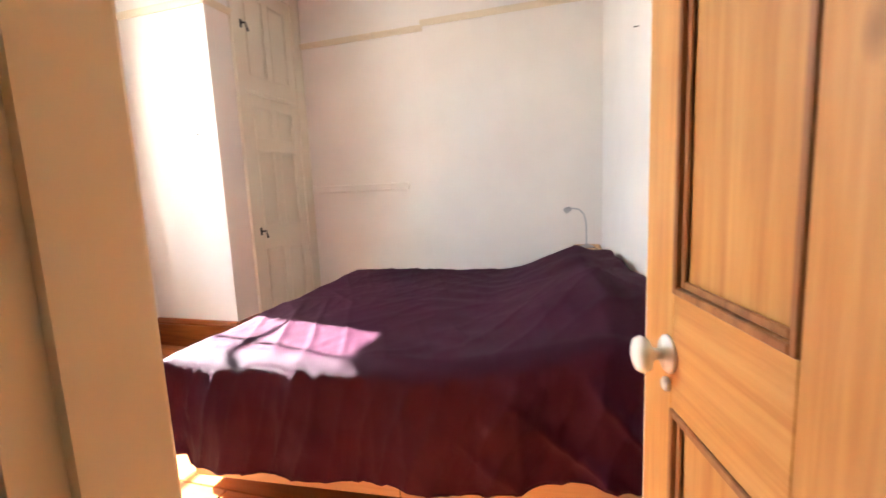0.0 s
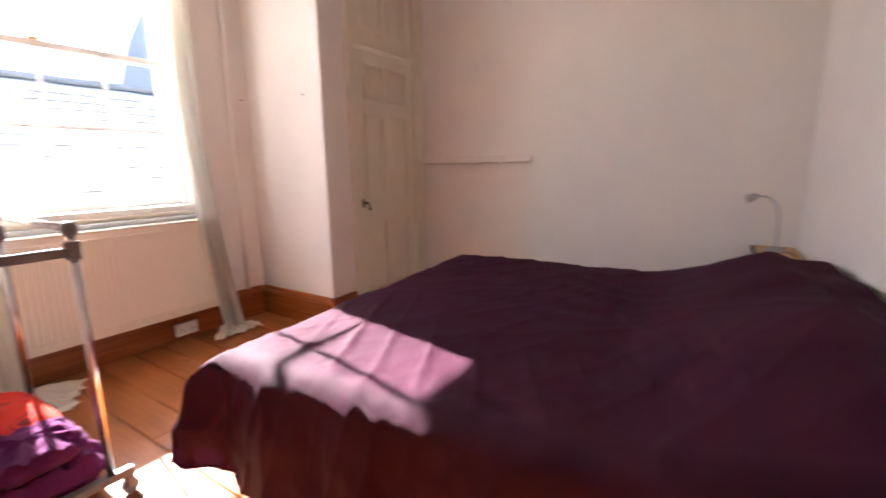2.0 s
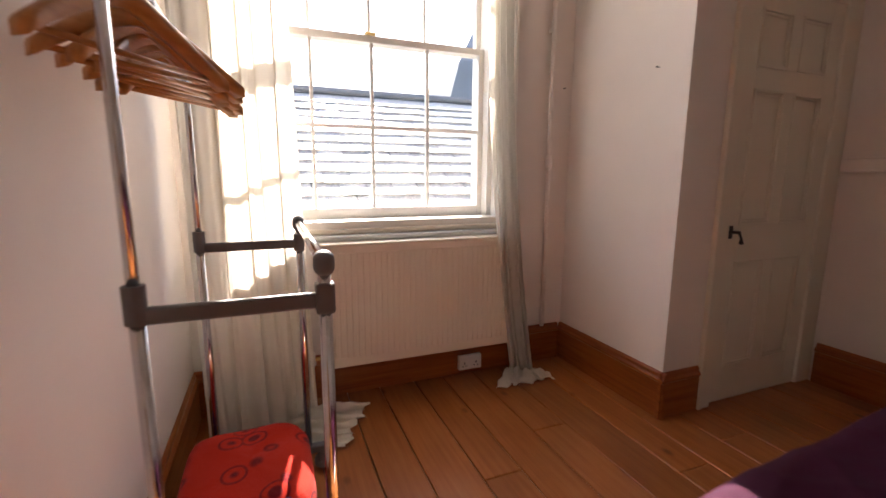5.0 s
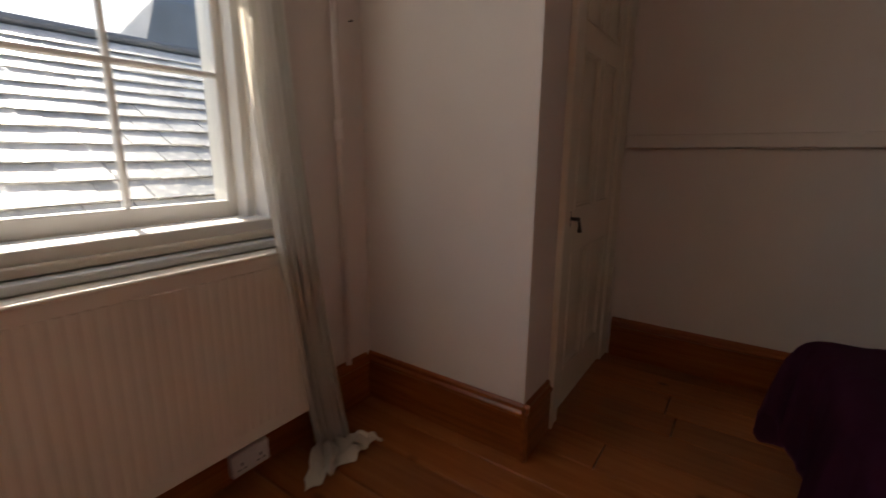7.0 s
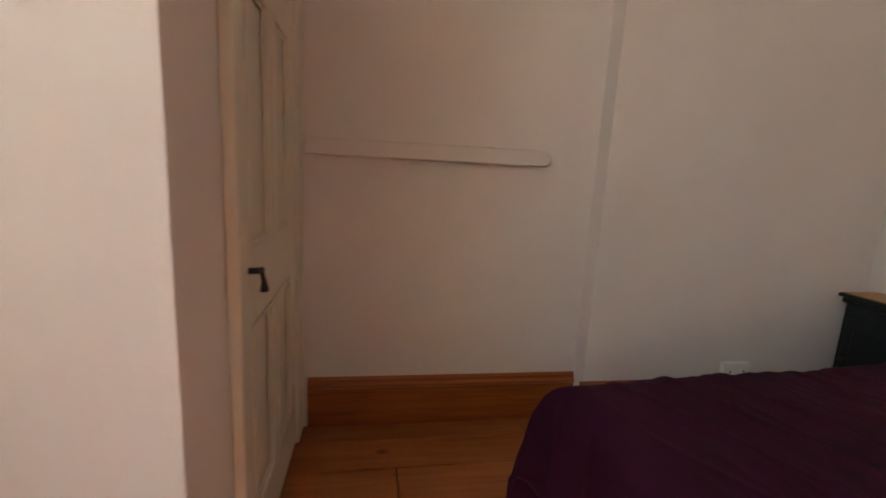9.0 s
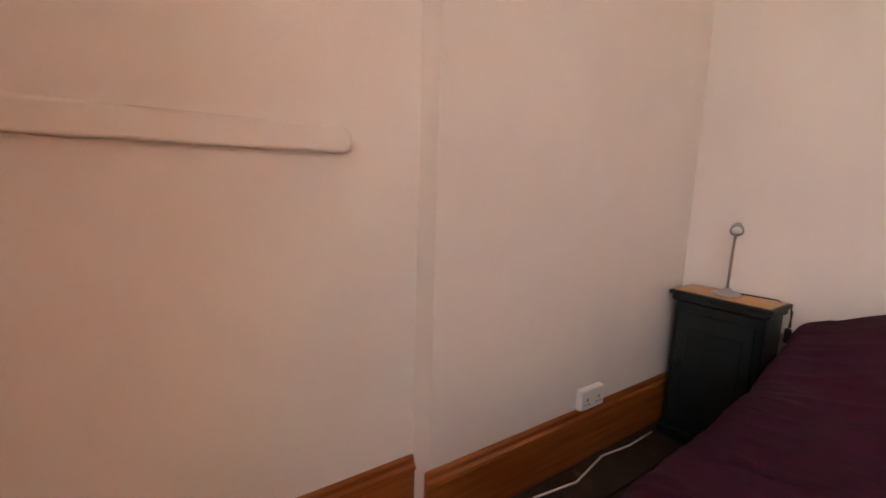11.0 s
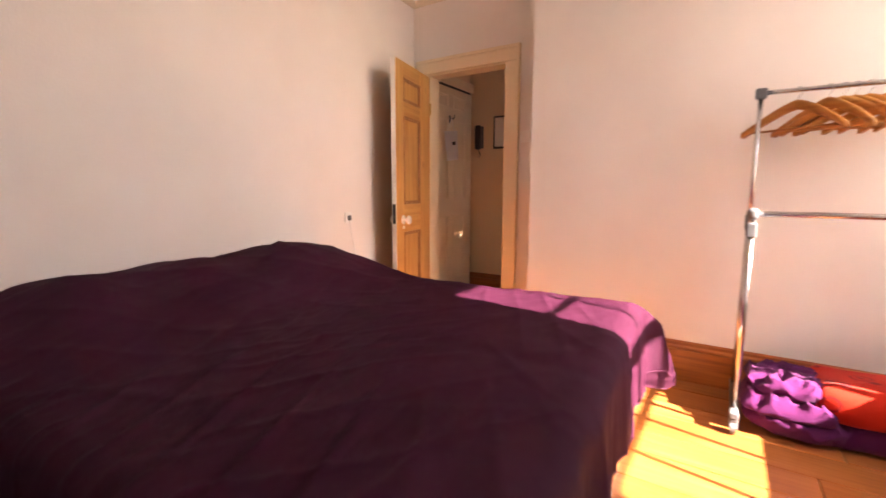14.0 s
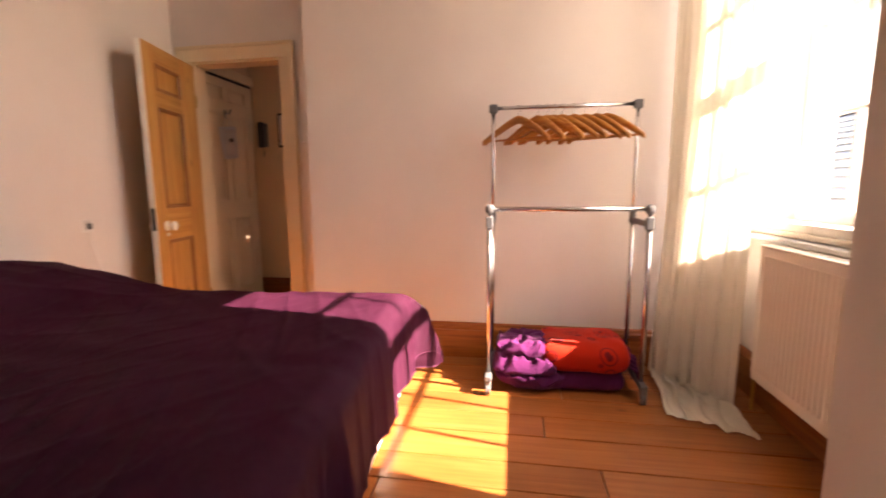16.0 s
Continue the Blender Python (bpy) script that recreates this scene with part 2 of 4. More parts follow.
def box(x0, y0, z0, x1, y1, z1, bev=0.0, seg=1, bm=None):
    b = bmesh.new()
    bmesh.ops.create_cube(b, size=1.0)
    bmesh.ops.scale(b, vec=(x1 - x0, y1 - y0, z1 - z0), verts=b.verts)
    bmesh.ops.translate(b, vec=((x0 + x1) / 2, (y0 + y1) / 2, (z0 + z1) / 2), verts=b.verts)
    if bev > 0:
        bmesh.ops.bevel(b, geom=b.edges[:], offset=bev, segments=seg, affect='EDGES', profile=0.5)
    return join(bm, b)


def join(bm, b):
    if bm is None:
        return b
    me = bpy.data.meshes.new("tmp")
    b.to_mesh(me)
    b.free()
    bm.from_mesh(me)
    bpy.data.meshes.remove(me)
    return bm


def tube(path, r, seg=12, bm=None, cap=True):
    """A round bar along a line of points; r may be a list of radii."""
    b = bmesh.new()
    pts = [Vector(p) for p in path]
    rs = r if isinstance(r, (list, tuple)) else [r] * len(pts)
    rings = []
    side = None
    for i, p in enumerate(pts):
        d = (pts[min(i + 1, len(pts) - 1)] - pts[max(i - 1, 0)]).normalized()
        if side is None:
            side = d.orthogonal().normalized()
        side = (side - d * side.dot(d)).normalized()
        up = d.cross(side)
        rings.append([b.verts.new(p + (side * math.cos(a) + up * math.sin(a)) * rs[i])
                      for a in [2 * math.pi * k / seg for k in range(seg)]])
    for i in range(len(rings) - 1):
        for k in range(seg):
            b.faces.new((rings[i][k], rings[i][(k + 1) % seg], rings[i + 1][(k + 1) % seg], rings[i + 1][k]))
    if cap:
        b.faces.new(rings[0][::-1])
        b.faces.new(rings[-1])
    return join(bm, b)


def lathe(profile, seg=24, bm=None, m=None):
    """Turn (radius, height) pairs round z."""
    b = bmesh.new()
    rings = []
    for r, z in profile:
        rings.append([b.verts.new((r * math.cos(a), r * math.sin(a), z)) for a in [2 * math.pi * k / seg for k in range(seg)]])
    for i in range(len(rings) - 1):
        for k in range(seg):
            b.faces.new((rings[i][k], rings[i][(k + 1) % seg], rings[i + 1][(k + 1) % seg], rings[i + 1][k]))
    b.faces.new(rings[0][::-1])
    b.faces.new(rings[-1])
    if m is not None:
        bmesh.ops.transform(b, matrix=m, verts=b.verts)
    return join(bm, b)


def grid(nu, nv, f, bm=None, closed_u=False):
    b = bmesh.new()
    vs = [[b.verts.new(f(i / (nu if closed_u else nu - 1), j / (nv - 1))) for j in range(nv)] for i in range(nu)]
    for i in range(nu if closed_u else nu - 1):
        for j in range(nv - 1):
            a = (i + 1) % nu
            b.faces.new((vs[i][j], vs[a][j], vs[a][j + 1], vs[i][j + 1]))
    return join(bm, b)


def extrude_profile(prof, p0, p1, out):
    """A moulding: profile of (outward, up) pairs run from p0 to p1; out is the unit way off the wall."""
    b = bmesh.new()
    o = Vector(out)
    ends = []
    for p in (Vector(p0), Vector(p1)):
        ends.append([b.verts.new(p + o * u + Vector((0, 0, v))) for u, v in prof])
    n = len(prof)
    for k in range(n):
        b.faces.new((ends[0][k], ends[0][(k + 1) % n], ends[1][(k + 1) % n], ends[1][k]))
    b.faces.new(ends[0][::-1])
    b.faces.new(ends[1])
    bmesh.ops.recalc_face_normals(b, faces=b.faces[:])
    return b


def wrap(u, v, w, s):
    """Smooth noise at a point."""
    return noise.noise(Vector((u * s, v * s, w * s)))


# ---- plan ----
XF, XFP = 3.36, 3.255        # far wall: alcove part, chimney part
YR = 1.475                   # where the far wall steps
YC = 2.765                   # cupboard front
XC = 2.185                   # cupboard flank
YW = 3.585                   # window wall
XR = 0.055                   # rack wall
XD = -0.22                   # door wall
YD = 0.955                   # flank between door wall and rack wall
YN = -0.223                  # where head wall and door wall meet
HEAD = pose(XFP, 0, 0, 0, 0, 3.7)   # run of the head wall, a little out of square
ZC = 3.05                    # ceiling
DO0, DO1, DZ = -0.06, 0.622, 2.04   # door opening
WX0, WX1, WZ0, WZ1 = 0.29, 1.70, 0.915, 2.76   # window opening


def structure(name, bm, material, label, smooth=False, category=""):
    return tagged(link_bm(name, bm, material, smooth), label, category, "", "structure")


# floor slab and planks are laid last
floor = structure("floor", box(-2.0, -1.3, -0.12, 3.6, 3.8, -0.022), DARKFLOOR, "worn orange pine floorboards over dark joists", category="floor")
structure("ceiling", box(-0.36, -0.5, ZC, 3.6, 3.9, ZC + 0.12), CEIL, "white painted plaster ceiling", category="ceiling")
b = box(-3.62, -0.30, -0.12, 0.30, 0.0, ZC)
bmesh.ops.transform(b, matrix=HEAD, verts=b.verts)
structure("wall_head", b, WALL, "off-white painted plaster wall behind the bed", category="wall")
structure("wall_far_chimney", box(XFP, -0.05, -0.12, XFP + 0.3, YR, ZC), WALL, "off-white painted wall, standing slightly proud", category="wall")
structure("wall_far_alcove", box(XF, YR, -0.12, XF + 0.2, YW + 0.1, ZC), WALL, "off-white painted plaster wall of the alcove", category="wall")
# door wall with its opening
b = box(XD - 0.12, YN - 0.1, -0.12, XD, DO0 - 0.03, ZC)
box(XD - 0.12, DO1 + 0.03, -0.12, XD, YD + 0.1, ZC, bm=b)
box(XD - 0.12, DO0 - 0.03, DZ + 0.03, XD, DO1 + 0.03, ZC, bm=b)
structure("wall_door", b, WALL, "off-white painted wall with the doorway", category="wall")
structure("wall_rack", box(XD - 0.12, YD, -0.12, XR, YW + 0.35, ZC), WALL, "off-white painted plaster wall behind the clothes rack", category="wall")
# window wall with its opening
b = box(XR, YW, -0.12, WX0, YW + 0.3, ZC)
box(WX1, YW, -0.12, XC + 0.1, YW + 0.3, ZC, bm=b)
box(WX0, YW, -0.12, WX1, YW + 0.3, WZ0, bm=b)
box(WX0, YW, WZ1, WX1, YW + 0.3, ZC, bm=b)
structure("wall_window", b, WALL, "off-white painted plaster wall round the sash window", category="wall")
# cupboard closet
b = box(XC, YC, -0.12, 2.44, YC + 0.10, ZC)
box(XC, YC + 0.10, -0.12, XC + 0.10, YW, ZC, bm=b)
bmesh.ops.remove_doubles(b, verts=b.verts, dist=0.0001)
structure("wall_closet", b, WALL, "off-white painted closet wall with rounded corner", category="wall")

# hall
HX0 = -1.17
structure("hall_ceiling", box(-2.0, -1.3, 2.62, XD - 0.12, 2.2, 2.72), CEIL, "white painted hall ceiling", category="ceiling")
structure("wall_hall_end", box(HX0 - 0.15, -0.30, -0.12, HX0, 2.2, 2.62), HALLW, "off-white painted end wall of the hall", category="wall")
structure("wall_hall_side", box(-2.0, -0.40, -0.12, XD - 0.12, -0.225, 2.62), HALLW, "off-white painted side wall of the hall", category="wall")
# back wall pieces leave an invented opening that lets sky light brighten the hall
b = box(-2.0, 2.05, -0.12, -1.12, 2.2, 2.62)
box(-0.42, 2.05, -0.12, XD - 0.12, 2.2, 2.62, bm=b)
box(-1.12, 2.05, -0.12, -0.42, 2.2, 1.50, bm=b)
box(-1.12, 2.05, 2.45, -0.42, 2.2, 2.62, bm=b)
structure("wall_hall_back", b, HALLW, "off-white painted far wall of the hall, with an unseen opening added for light", category="wall")
# unseen slab, added only to block direct sun from the hall opening
structure("wall_outer", box(-2.0, 3.0, -0.12, -0.40, 3.15, 3.20), WALL, "unseen plain wall added to keep sun out of the hall opening", category="wall")

# skirting, with an ogee top
SK = [(0, 0), (0.018, 0), (0.018, 0.185), (0.026, 0.192), (0.024, 0.203), (0.014, 0.212), (0.012, 0.226), (0.004, 0.236), (0, 0.236)]


def skirting(p0, p1, out, name="baseboard"):
    along_x = abs(p1[0] - p0[0]) > abs(p1[1] - p0[1])
    structure(name, extrude_profile(SK, (*p0, 0), (*p1, 0), (*out, 0)), SKIRT if along_x else SKIRT_Y,
              "varnished orange-brown wooden skirting board with moulded top", category="baseboard")


def on_head(d):
    """Point of the head wall, d metres from the far corner."""
    p = HEAD @ Vector((-d, 0, 0))
    return (p.x, p.y)


HEAD_OUT = tuple((HEAD.to_3x3() @ Vector((0, 1, 0))).xy)
skirting(on_head(3.46), on_head(0.0), HEAD_OUT)
skirting((XFP, 0.028), (XFP, YR + 0.018), (-1, 0))
skirting((XF, YR), (XF, YC - 0.03), (-1, 0))
skirting((XC - 0.0255, YC), (2.42, YC), (0, -1))
skirting((XC, YC - 0.025), (XC, YW), (-1, 0))
skirting((XR, YW), (XC - 0.028, YW), (0, -1))
skirting((XR, YD), (XR, YW - 0.028), (1, 0))
skirting((HX0, -0.225), (HX0, 2.05), (1, 0))

PR = [(0, 0), (0.012, 0), (0.018, 0.012), (0.030, 0.026), (0.034, 0.040), (0.022, 0.048), (0, 0.048)]


def picture_rail(p0, p1, out):
    structure("picture_rail", extrude_profile(PR, (*p0, 2.60), (*p1, 2.60), (*out, 0)), RAILP, "beige painted picture rail moulding", category="trim")


picture_rail((XFP, 0.0), (XFP, YR + 0.012), (-1, 0))
picture_rail((XF, YR), (XF, YC), (-1, 0))
picture_rail((XC - 0.012, YC), (2.435, YC), (0, -1))
picture_rail((XC, YC), (XC, YW), (-1, 0))
picture_rail((XD, YN), (XD, YD), (1, 0))
picture_rail(on_head(3.47), on_head(0.0), HEAD_OUT)

# ---- doorway: lining, casing and panelled door ----


def casing_run(x0, y0, z0, x1, y1, z1):
    return box(x0, y0, z0, x1, y1, z1, 0.006, 2)


frame_ob = empty("door_1", pose(XD, 0.17, 0), "cream painted door lining and moulded casing, sun glow put into the colour", "door frame", "", "structure")
for y in (DO0 - 0.03, DO1):
    part("lining", box(-0.13, y - 0.17, 0, 0.002, y - 0.17 + 0.03, DZ), CASING_SUN_WARM, frame_ob)
part("lining", box(-0.13, DO0 - 0.03 - 0.17, DZ, 0.002, DO1 + 0.03 - 0.17, DZ + 0.03), CASING_SUN_WARM, frame_ob)
for side, x0, x1 in (("room", 0.0, 0.022), ("hall", -0.142, -0.12)):
    for y0, y1 in ((DO0 - 0.125, DO0 - 0.012), (DO1 + 0.012, DO1 + 0.125)):
        part("casing", casing_run(x0, y0 - 0.17, 0, x1, y1 - 0.17, DZ + 0.012), CASING_SUN_WARM, frame_ob)
        ye = y0 if y0 < 0.2 else y1 - 0.022
        part("casing_bead", casing_run(x0 - 0.004, ye - 0.17, 0, x1 + 0.010, ye + 0.022 - 0.17, DZ + 0.124), CASING_SUN_WARM, frame_ob)
    part("casing", casing_run(x0, DO0 - 0.125 - 0.17, DZ + 0.012, x1, DO1 + 0.125 - 0.17, DZ + 0.122), CASING_SUN_WARM, frame_ob)
    part("casing_bead", casing_run(x0 - 0.003, DO0 - 0.125 - 0.17, DZ + 0.10, x1 + 0.012, DO1 + 0.125 - 0.17, DZ + 0.125), CASING_SUN_WARM, frame_ob)
part("door_stop", box(-0.09, DO1 - 0.012 - 0.17, 0, -0.04, DO1 - 0.17, DZ), CASING_SUN_WARM, frame_ob)


def panelled_leaf(thing, w, h, th, panels, stile, mat_v, mat_h, mat_m, hinge_stile=None):
    """Leaf in x 0..w, y -th..0, z 0..h. panels: (x0, z0, x1, z1)."""
    first_stile = hinge_stile or stile
    # stiles
    part("stile", box(0, -th, 0, first_stile, 0, h, 0.002), mat_v, thing)
    part("stile", box(w - stile, -th, 0, w, 0, h, 0.002), mat_v, thing)
    rows = sorted({(p[1], p[3]) for p in panels})
    z = 0.0
    for z0, z1 in rows + [(h, h)]:
        part("rail", box(first_stile, -th, z, w - stile, 0, z0, 0.002), mat_h, thing)
        z = z1
    for z0, z1 in rows:
        ps = sorted(p for p in panels if p[1] == z0)
        for a, c in zip(ps, ps[1:]):
            part("muntin", box(a[2], -th, z0, c[0], 0, z1, 0.002), mat_v, thing)
    for x0, z0, x1, z1 in panels:
        part("panel", box(x0 - 0.004, -th * 0.62, z0 - 0.004, x1 + 0.004, -th * 0.38, z1 + 0.004), mat_v, thing)
        for yf, s in ((0.0, 1), (-th, -1)):
            b = None
            d = th * 0.30
            for k in range(2):
                o, e = 0.013 * k, 0.013 * (k + 1)
                q = yf + s * (0.004 - 0.009 * k)
                y0, y1 = sorted((q, yf - s * d))
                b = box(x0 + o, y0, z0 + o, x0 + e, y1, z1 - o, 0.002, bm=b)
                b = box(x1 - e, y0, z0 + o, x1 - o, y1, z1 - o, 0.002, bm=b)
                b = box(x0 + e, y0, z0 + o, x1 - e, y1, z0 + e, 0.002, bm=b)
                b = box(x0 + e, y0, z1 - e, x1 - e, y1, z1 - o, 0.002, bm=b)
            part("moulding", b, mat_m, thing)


DW = 0.628
door = empty("panel_door", pose(XD + 0.012, DO0 + 0.002, 0.008, 0, 0, 12.2), "open waxed pine panelled door with cream painted edge", "door")
LW = DW - 0.006
pl = [(0.20, 0.24, LW - 0.122, 0.78), (0.20, 0.99, LW - 0.122, 1.64), (0.20, 1.74, LW - 0.122, 1.91)]
panelled_leaf(door, LW, 2.02, 0.036, pl, 0.122, PINE, PINE_H, MOULD, 0.20)
part("painted_edge", box(LW, -0.036, 0, LW + 0.004, -0.001, 2.02), WHITEW, door, "cream painted door edge")
part("lock_plate", box(LW + 0.003, -0.030, 0.85, LW + 0.007, -0.006, 0.995), IRON, door, "dark iron rim of the lock")
KN = [(0.035, 0.0), (0.035, 0.004), (0.030, 0.008), (0.012, 0.011), (0.010, 0.022), (0.014, 0.030), (0.030, 0.038), (0.034, 0.048), (0.029, 0.058), (0.014, 0.063), (0.002, 0.064)]
for s, y in ((-90, 0.0), (90, -0.036)):
    knob = part("knob", lathe(KN, 28, m=pose(LW - 0.108, y, 0.875, s)), PORC, door, "white porcelain door knob", True)
    part("escutcheon", lathe([(0.013, 0), (0.013, 0.006), (0.009, 0.010), (0.001, 0.011)], 20, m=pose(LW - 0.108, y, 0.818, s)), PORC, knob, "white porcelain keyhole cover", True)
for z in (0.25, 1.72):
    part("hinge", tube([(0.0, 0.006, z), (0.0, 0.006, z + 0.09)], 0.006), BRASS, door, "brass butt hinge")

# light switch
sw = empty("light_switch", pose(XD, 0.80, 1.50), "white plastic double light switch on the wall", "light switch")
part("plate", box(0, -0.043, -0.043, 0.009, 0.043, 0.043, 0.003, 2), PLASTIC, sw)
for y in (-0.022, 0.010):
    part("rocker", box(0.009, y, -0.012, 0.014, y + 0.012, 0.012, 0.002), PLASTIC, sw)

# ---- hall things ----
hd = empty("hall_door", pose(-1.13, -0.22, 0.0), "white painted panelled hall door, shut, warm light put into its colour", "door", "", "structure")
# the door's yellow tint stands in for warm hall light
panelled_leaf(hd, 0.78, 2.06, 0.04, [(0.11, 0.22, 0.35, 0.86), (0.43, 0.22, 0.67, 0.86), (0.11, 1.02, 0.35, 1.78), (0.43, 1.02, 0.67, 1.78), (0.11, 1.88, 0.35, 2.0), (0.43, 1.88, 0.67, 2.0)], 0.10, CASING_SUN_WARM, CASING_SUN_WARM, CASING_SUN_WARM)
for c in hd.children:
    c.location.y += 0.04
part("door_head", box(-0.03, 0, 2.085, 0.80, 0.05, 2.17, 0.005), CASING_SUN_WARM, hd)
# near-black strip paints the shade of the gap above the leaf
part("head_gap", box(0.0, 0.0, 2.06, 0.78, 0.03, 2.085), IRON, hd, "black strip standing for the shade in the gap over the door")
hook = empty("coat_hook", pose(-0.71, -0.178, 1.77), "black iron coat hook on the hall door", "hook")
part("plate", box(-0.012, 0, -0.035, 0.012, 0.005, 0.035, 0.002), IRON, hook)
part("prong", tube([(0, 0.004, 0.01), (0, 0.04, 0.0), (0, 0.055, 0.02), (0, 0.058, 0.035)], 0.005, 8), IRON, hook)
bag = empty("paper_bag", pose(-0.71, -0.163, 1.51, 0, 8, 0), "white paper bag hanging from the coat hook", "bag")


def bag_f(u, v):
    w = 0.10 + 0.02 * v
    return Vector(((u - 0.5) * 2 * w, 0.012 + 0.020 * math.sin(math.pi * u) * (1 - 0.6 * v) + 0.006 * wrap(u, v, 3, 5), -0.12 + 0.27 * v))


b = grid(10, 10, bag_f)
bmesh.ops.solidify(b, geom=b.faces[:], thickness=0.004)
part("bag_body", b, PAPER, bag, "", True)
part("handle", tube([(-0.06, 0.014, 0.145), (0.0, 0.03, 0.268), (0.06, 0.014, 0.145)], 0.003, 6), PAPER, bag)
part("printed_mark", box(-0.03, 0.036, 0.02, 0.03, 0.039, 0.05), IRON, bag, "dark printed mark")
ph = empty("intercom_phone", pose(HX0, -0.10, 1.64), "dark grey intercom handset on the wall", "intercom")
part("cradle", box(0, -0.045, -0.11, 0.03, 0.045, 0.11, 0.008, 2), GREYP, ph)
part("handset", box(0.03, -0.03, -0.12, 0.065, 0.03, 0.12, 0.012, 2), BLACKP, ph)
part("cord", tube([(0.03, 0, -0.11), (0.035, 0.02, -0.17), (0.02, 0.0, -0.2)], 0.004, 6), BLACKP, ph)
pf = empty("picture_frame", pose(HX0, 0.17, 1.68), "dark framed picture on the hall wall", "picture")
part("frame", box(0, -0.11, -0.16, 0.02, 0.11, 0.16, 0.004), IRON, pf)
part("sheet", box(0.02, -0.09, -0.14, 0.0225, 0.09, 0.14), PAPER, pf, "pale mounted print")

# ---- cupboard doors in the alcove ----
cup = empty("cupboard", pose(2.435, YC, 0), "built-in cream painted cupboard with panelled doors", "cupboard", "", "structure")
CWID = XF - 2.435
part("jamb", box(0, -0.022, 0, 0.075, 0.08, ZC, 0.005, 2), CREAM, cup)
part("jamb_bead", box(-0.012, -0.028, 0, 0.012, 0.0, ZC, 0.005, 2), CREAM, cup)
part("jamb", box(CWID - 0.13, -0.012, 0, CWID - 0.0, 0.08, ZC, 0.004), CREAM, cup)
part("cross_rail", box(0.075, -0.006, 2.052, CWID - 0.13, 0.08, 2.075), CREAM, cup)
part("plinth", box(0.075, 0.01, 0, CWID - 0.13, 0.08, 0.012), CREAM, cup)
part("head", box(0.075, -0.006, 2.96, CWID - 0.13, 0.08, ZC), CREAM, cup)
LWC = CWID - 0.13 - 0.075 - 0.008
lower = empty("cupboard_door", pose(2.435 + 0.079, YC + 0.002, 0.016), "tall cream painted six-panel cupboard door, shut", "cupboard door")


def swap_y(ob):
    for c in ob.children:
        c.location.y += 0.034


xa, xb, xc, xd = 0.095, LWC / 2 - 0.035, LWC / 2 + 0.035, LWC - 0.095
panelled_leaf(lower, LWC, 2.03, 0.036, [(xa, 0.18, xb, 0.74), (xc, 0.18, xd, 0.74), (xa, 0.93, xb, 1.58), (xc, 0.93, xd, 1.58), (xa, 1.68, xb, 1.94), (xc, 1.68, xd, 1.94)], 0.09, CREAM, CREAM, CREAM)
swap_y(lower)
lower.parent = cup
lower.matrix_parent_inverse = cup.matrix_world.inverted()
upper = empty("cupboard_door", pose(2.435 + 0.079, YC + 0.002, 2.08), "short cream painted upper cupboard door, shut", "cupboard door")
panelled_leaf(upper, LWC, 0.875, 0.036, [(xa, 0.12, xb, 0.76), (xc, 0.12, xd, 0.76)], 0.09, CREAM, CREAM, CREAM)
swap_y(upper)
upper.parent = cup
upper.matrix_parent_inverse = cup.matrix_world.inverted()


def latch(z):
    h = empty("cupboard_latch", pose(2.55, YC - 0.002, z), "black iron drop-handle cupboard latch", "handle", "cupboard latches")
    part("backplate", box(-0.014, -0.004, -0.035, 0.014, 0.0, 0.03, 0.002), IRON, h)
    part("spindle", tube([(0, 0, 0), (0, -0.03, 0), (0.02, -0.034, -0.002)], 0.008, 8), IRON, h)
    part("drop_handle", tube([(0.016, -0.034, -0.002), (0.03, -0.036, -0.03), (0.036, -0.036, -0.058)], [0.006, 0.006, 0.011], 10), IRON, h)


latch(0.915)
latch(2.585)

# dado board on the alcove wall
def board_profile():
    b = bmesh.new()
    y0, y1, z0, z1, r = 1.70, YC - 0.02, 1.212, 1.282, 0.033
    pts = [(y1, z0), (y1, z1)]
    for k in range(7):
        a = math.pi / 2 + math.pi / 2 * k / 6
        pts.append((y0 + r + r * math.cos(a), z1 - r + r * math.sin(a)))
    for k in range(7):
        a = math.pi + math.pi / 2 * k / 6
        pts.append((y0 + r + r * math.cos(a), z0 + r + r * math.sin(a)))
    f = b.faces.new([b.verts.new((XF, y, z)) for y, z in pts])
    e = bmesh.ops.extrude_face_region(b, geom=[f])
    bmesh.ops.translate(b, vec=(-0.030, 0, 0), verts=[v for v in e["geom"] if isinstance(v, bmesh.types.BMVert)])
    bmesh.ops.recalc_face_normals(b, faces=b.faces[:])
    front = [e for e in b.edges if all(v.co.x < XF - 0.02 for v in e.verts)]
    bmesh.ops.bevel(b, geom=front, offset=0.009, segments=3, affect='EDGES', profile=0.5)
    return b


tagged(link_bm("wall_board", board_profile(), WALL), "off-white painted wall board with rounded end", "wall board")

# ---- window ----
YG = 3.765
win = empty("window_1", pose(0, 0, 0), "white painted eight-over-eight sash window", "window", "", "structure")
part("window_frame", box(WX0, YG - 0.09, WZ0, WX0 + 0.035, YG + 0.13, WZ1), WHITEW, win)
part("window_frame", box(WX1 - 0.035, YG - 0.09, WZ0, WX1, YG + 0.13, WZ1), WHITEW, win)
part("window_frame", box(WX0 + 0.035, YG - 0.09, WZ1 - 0.03, WX1 - 0.035, YG + 0.13, WZ1), WHITEW, win)
part("outer_sill", box(WX0 - 0.05, YG + 0.05, WZ0 - 0.06, WX1 + 0.05, YG + 0.26, WZ0 + 0.02, 0.008), STONE, win, "grey stone outer sill")
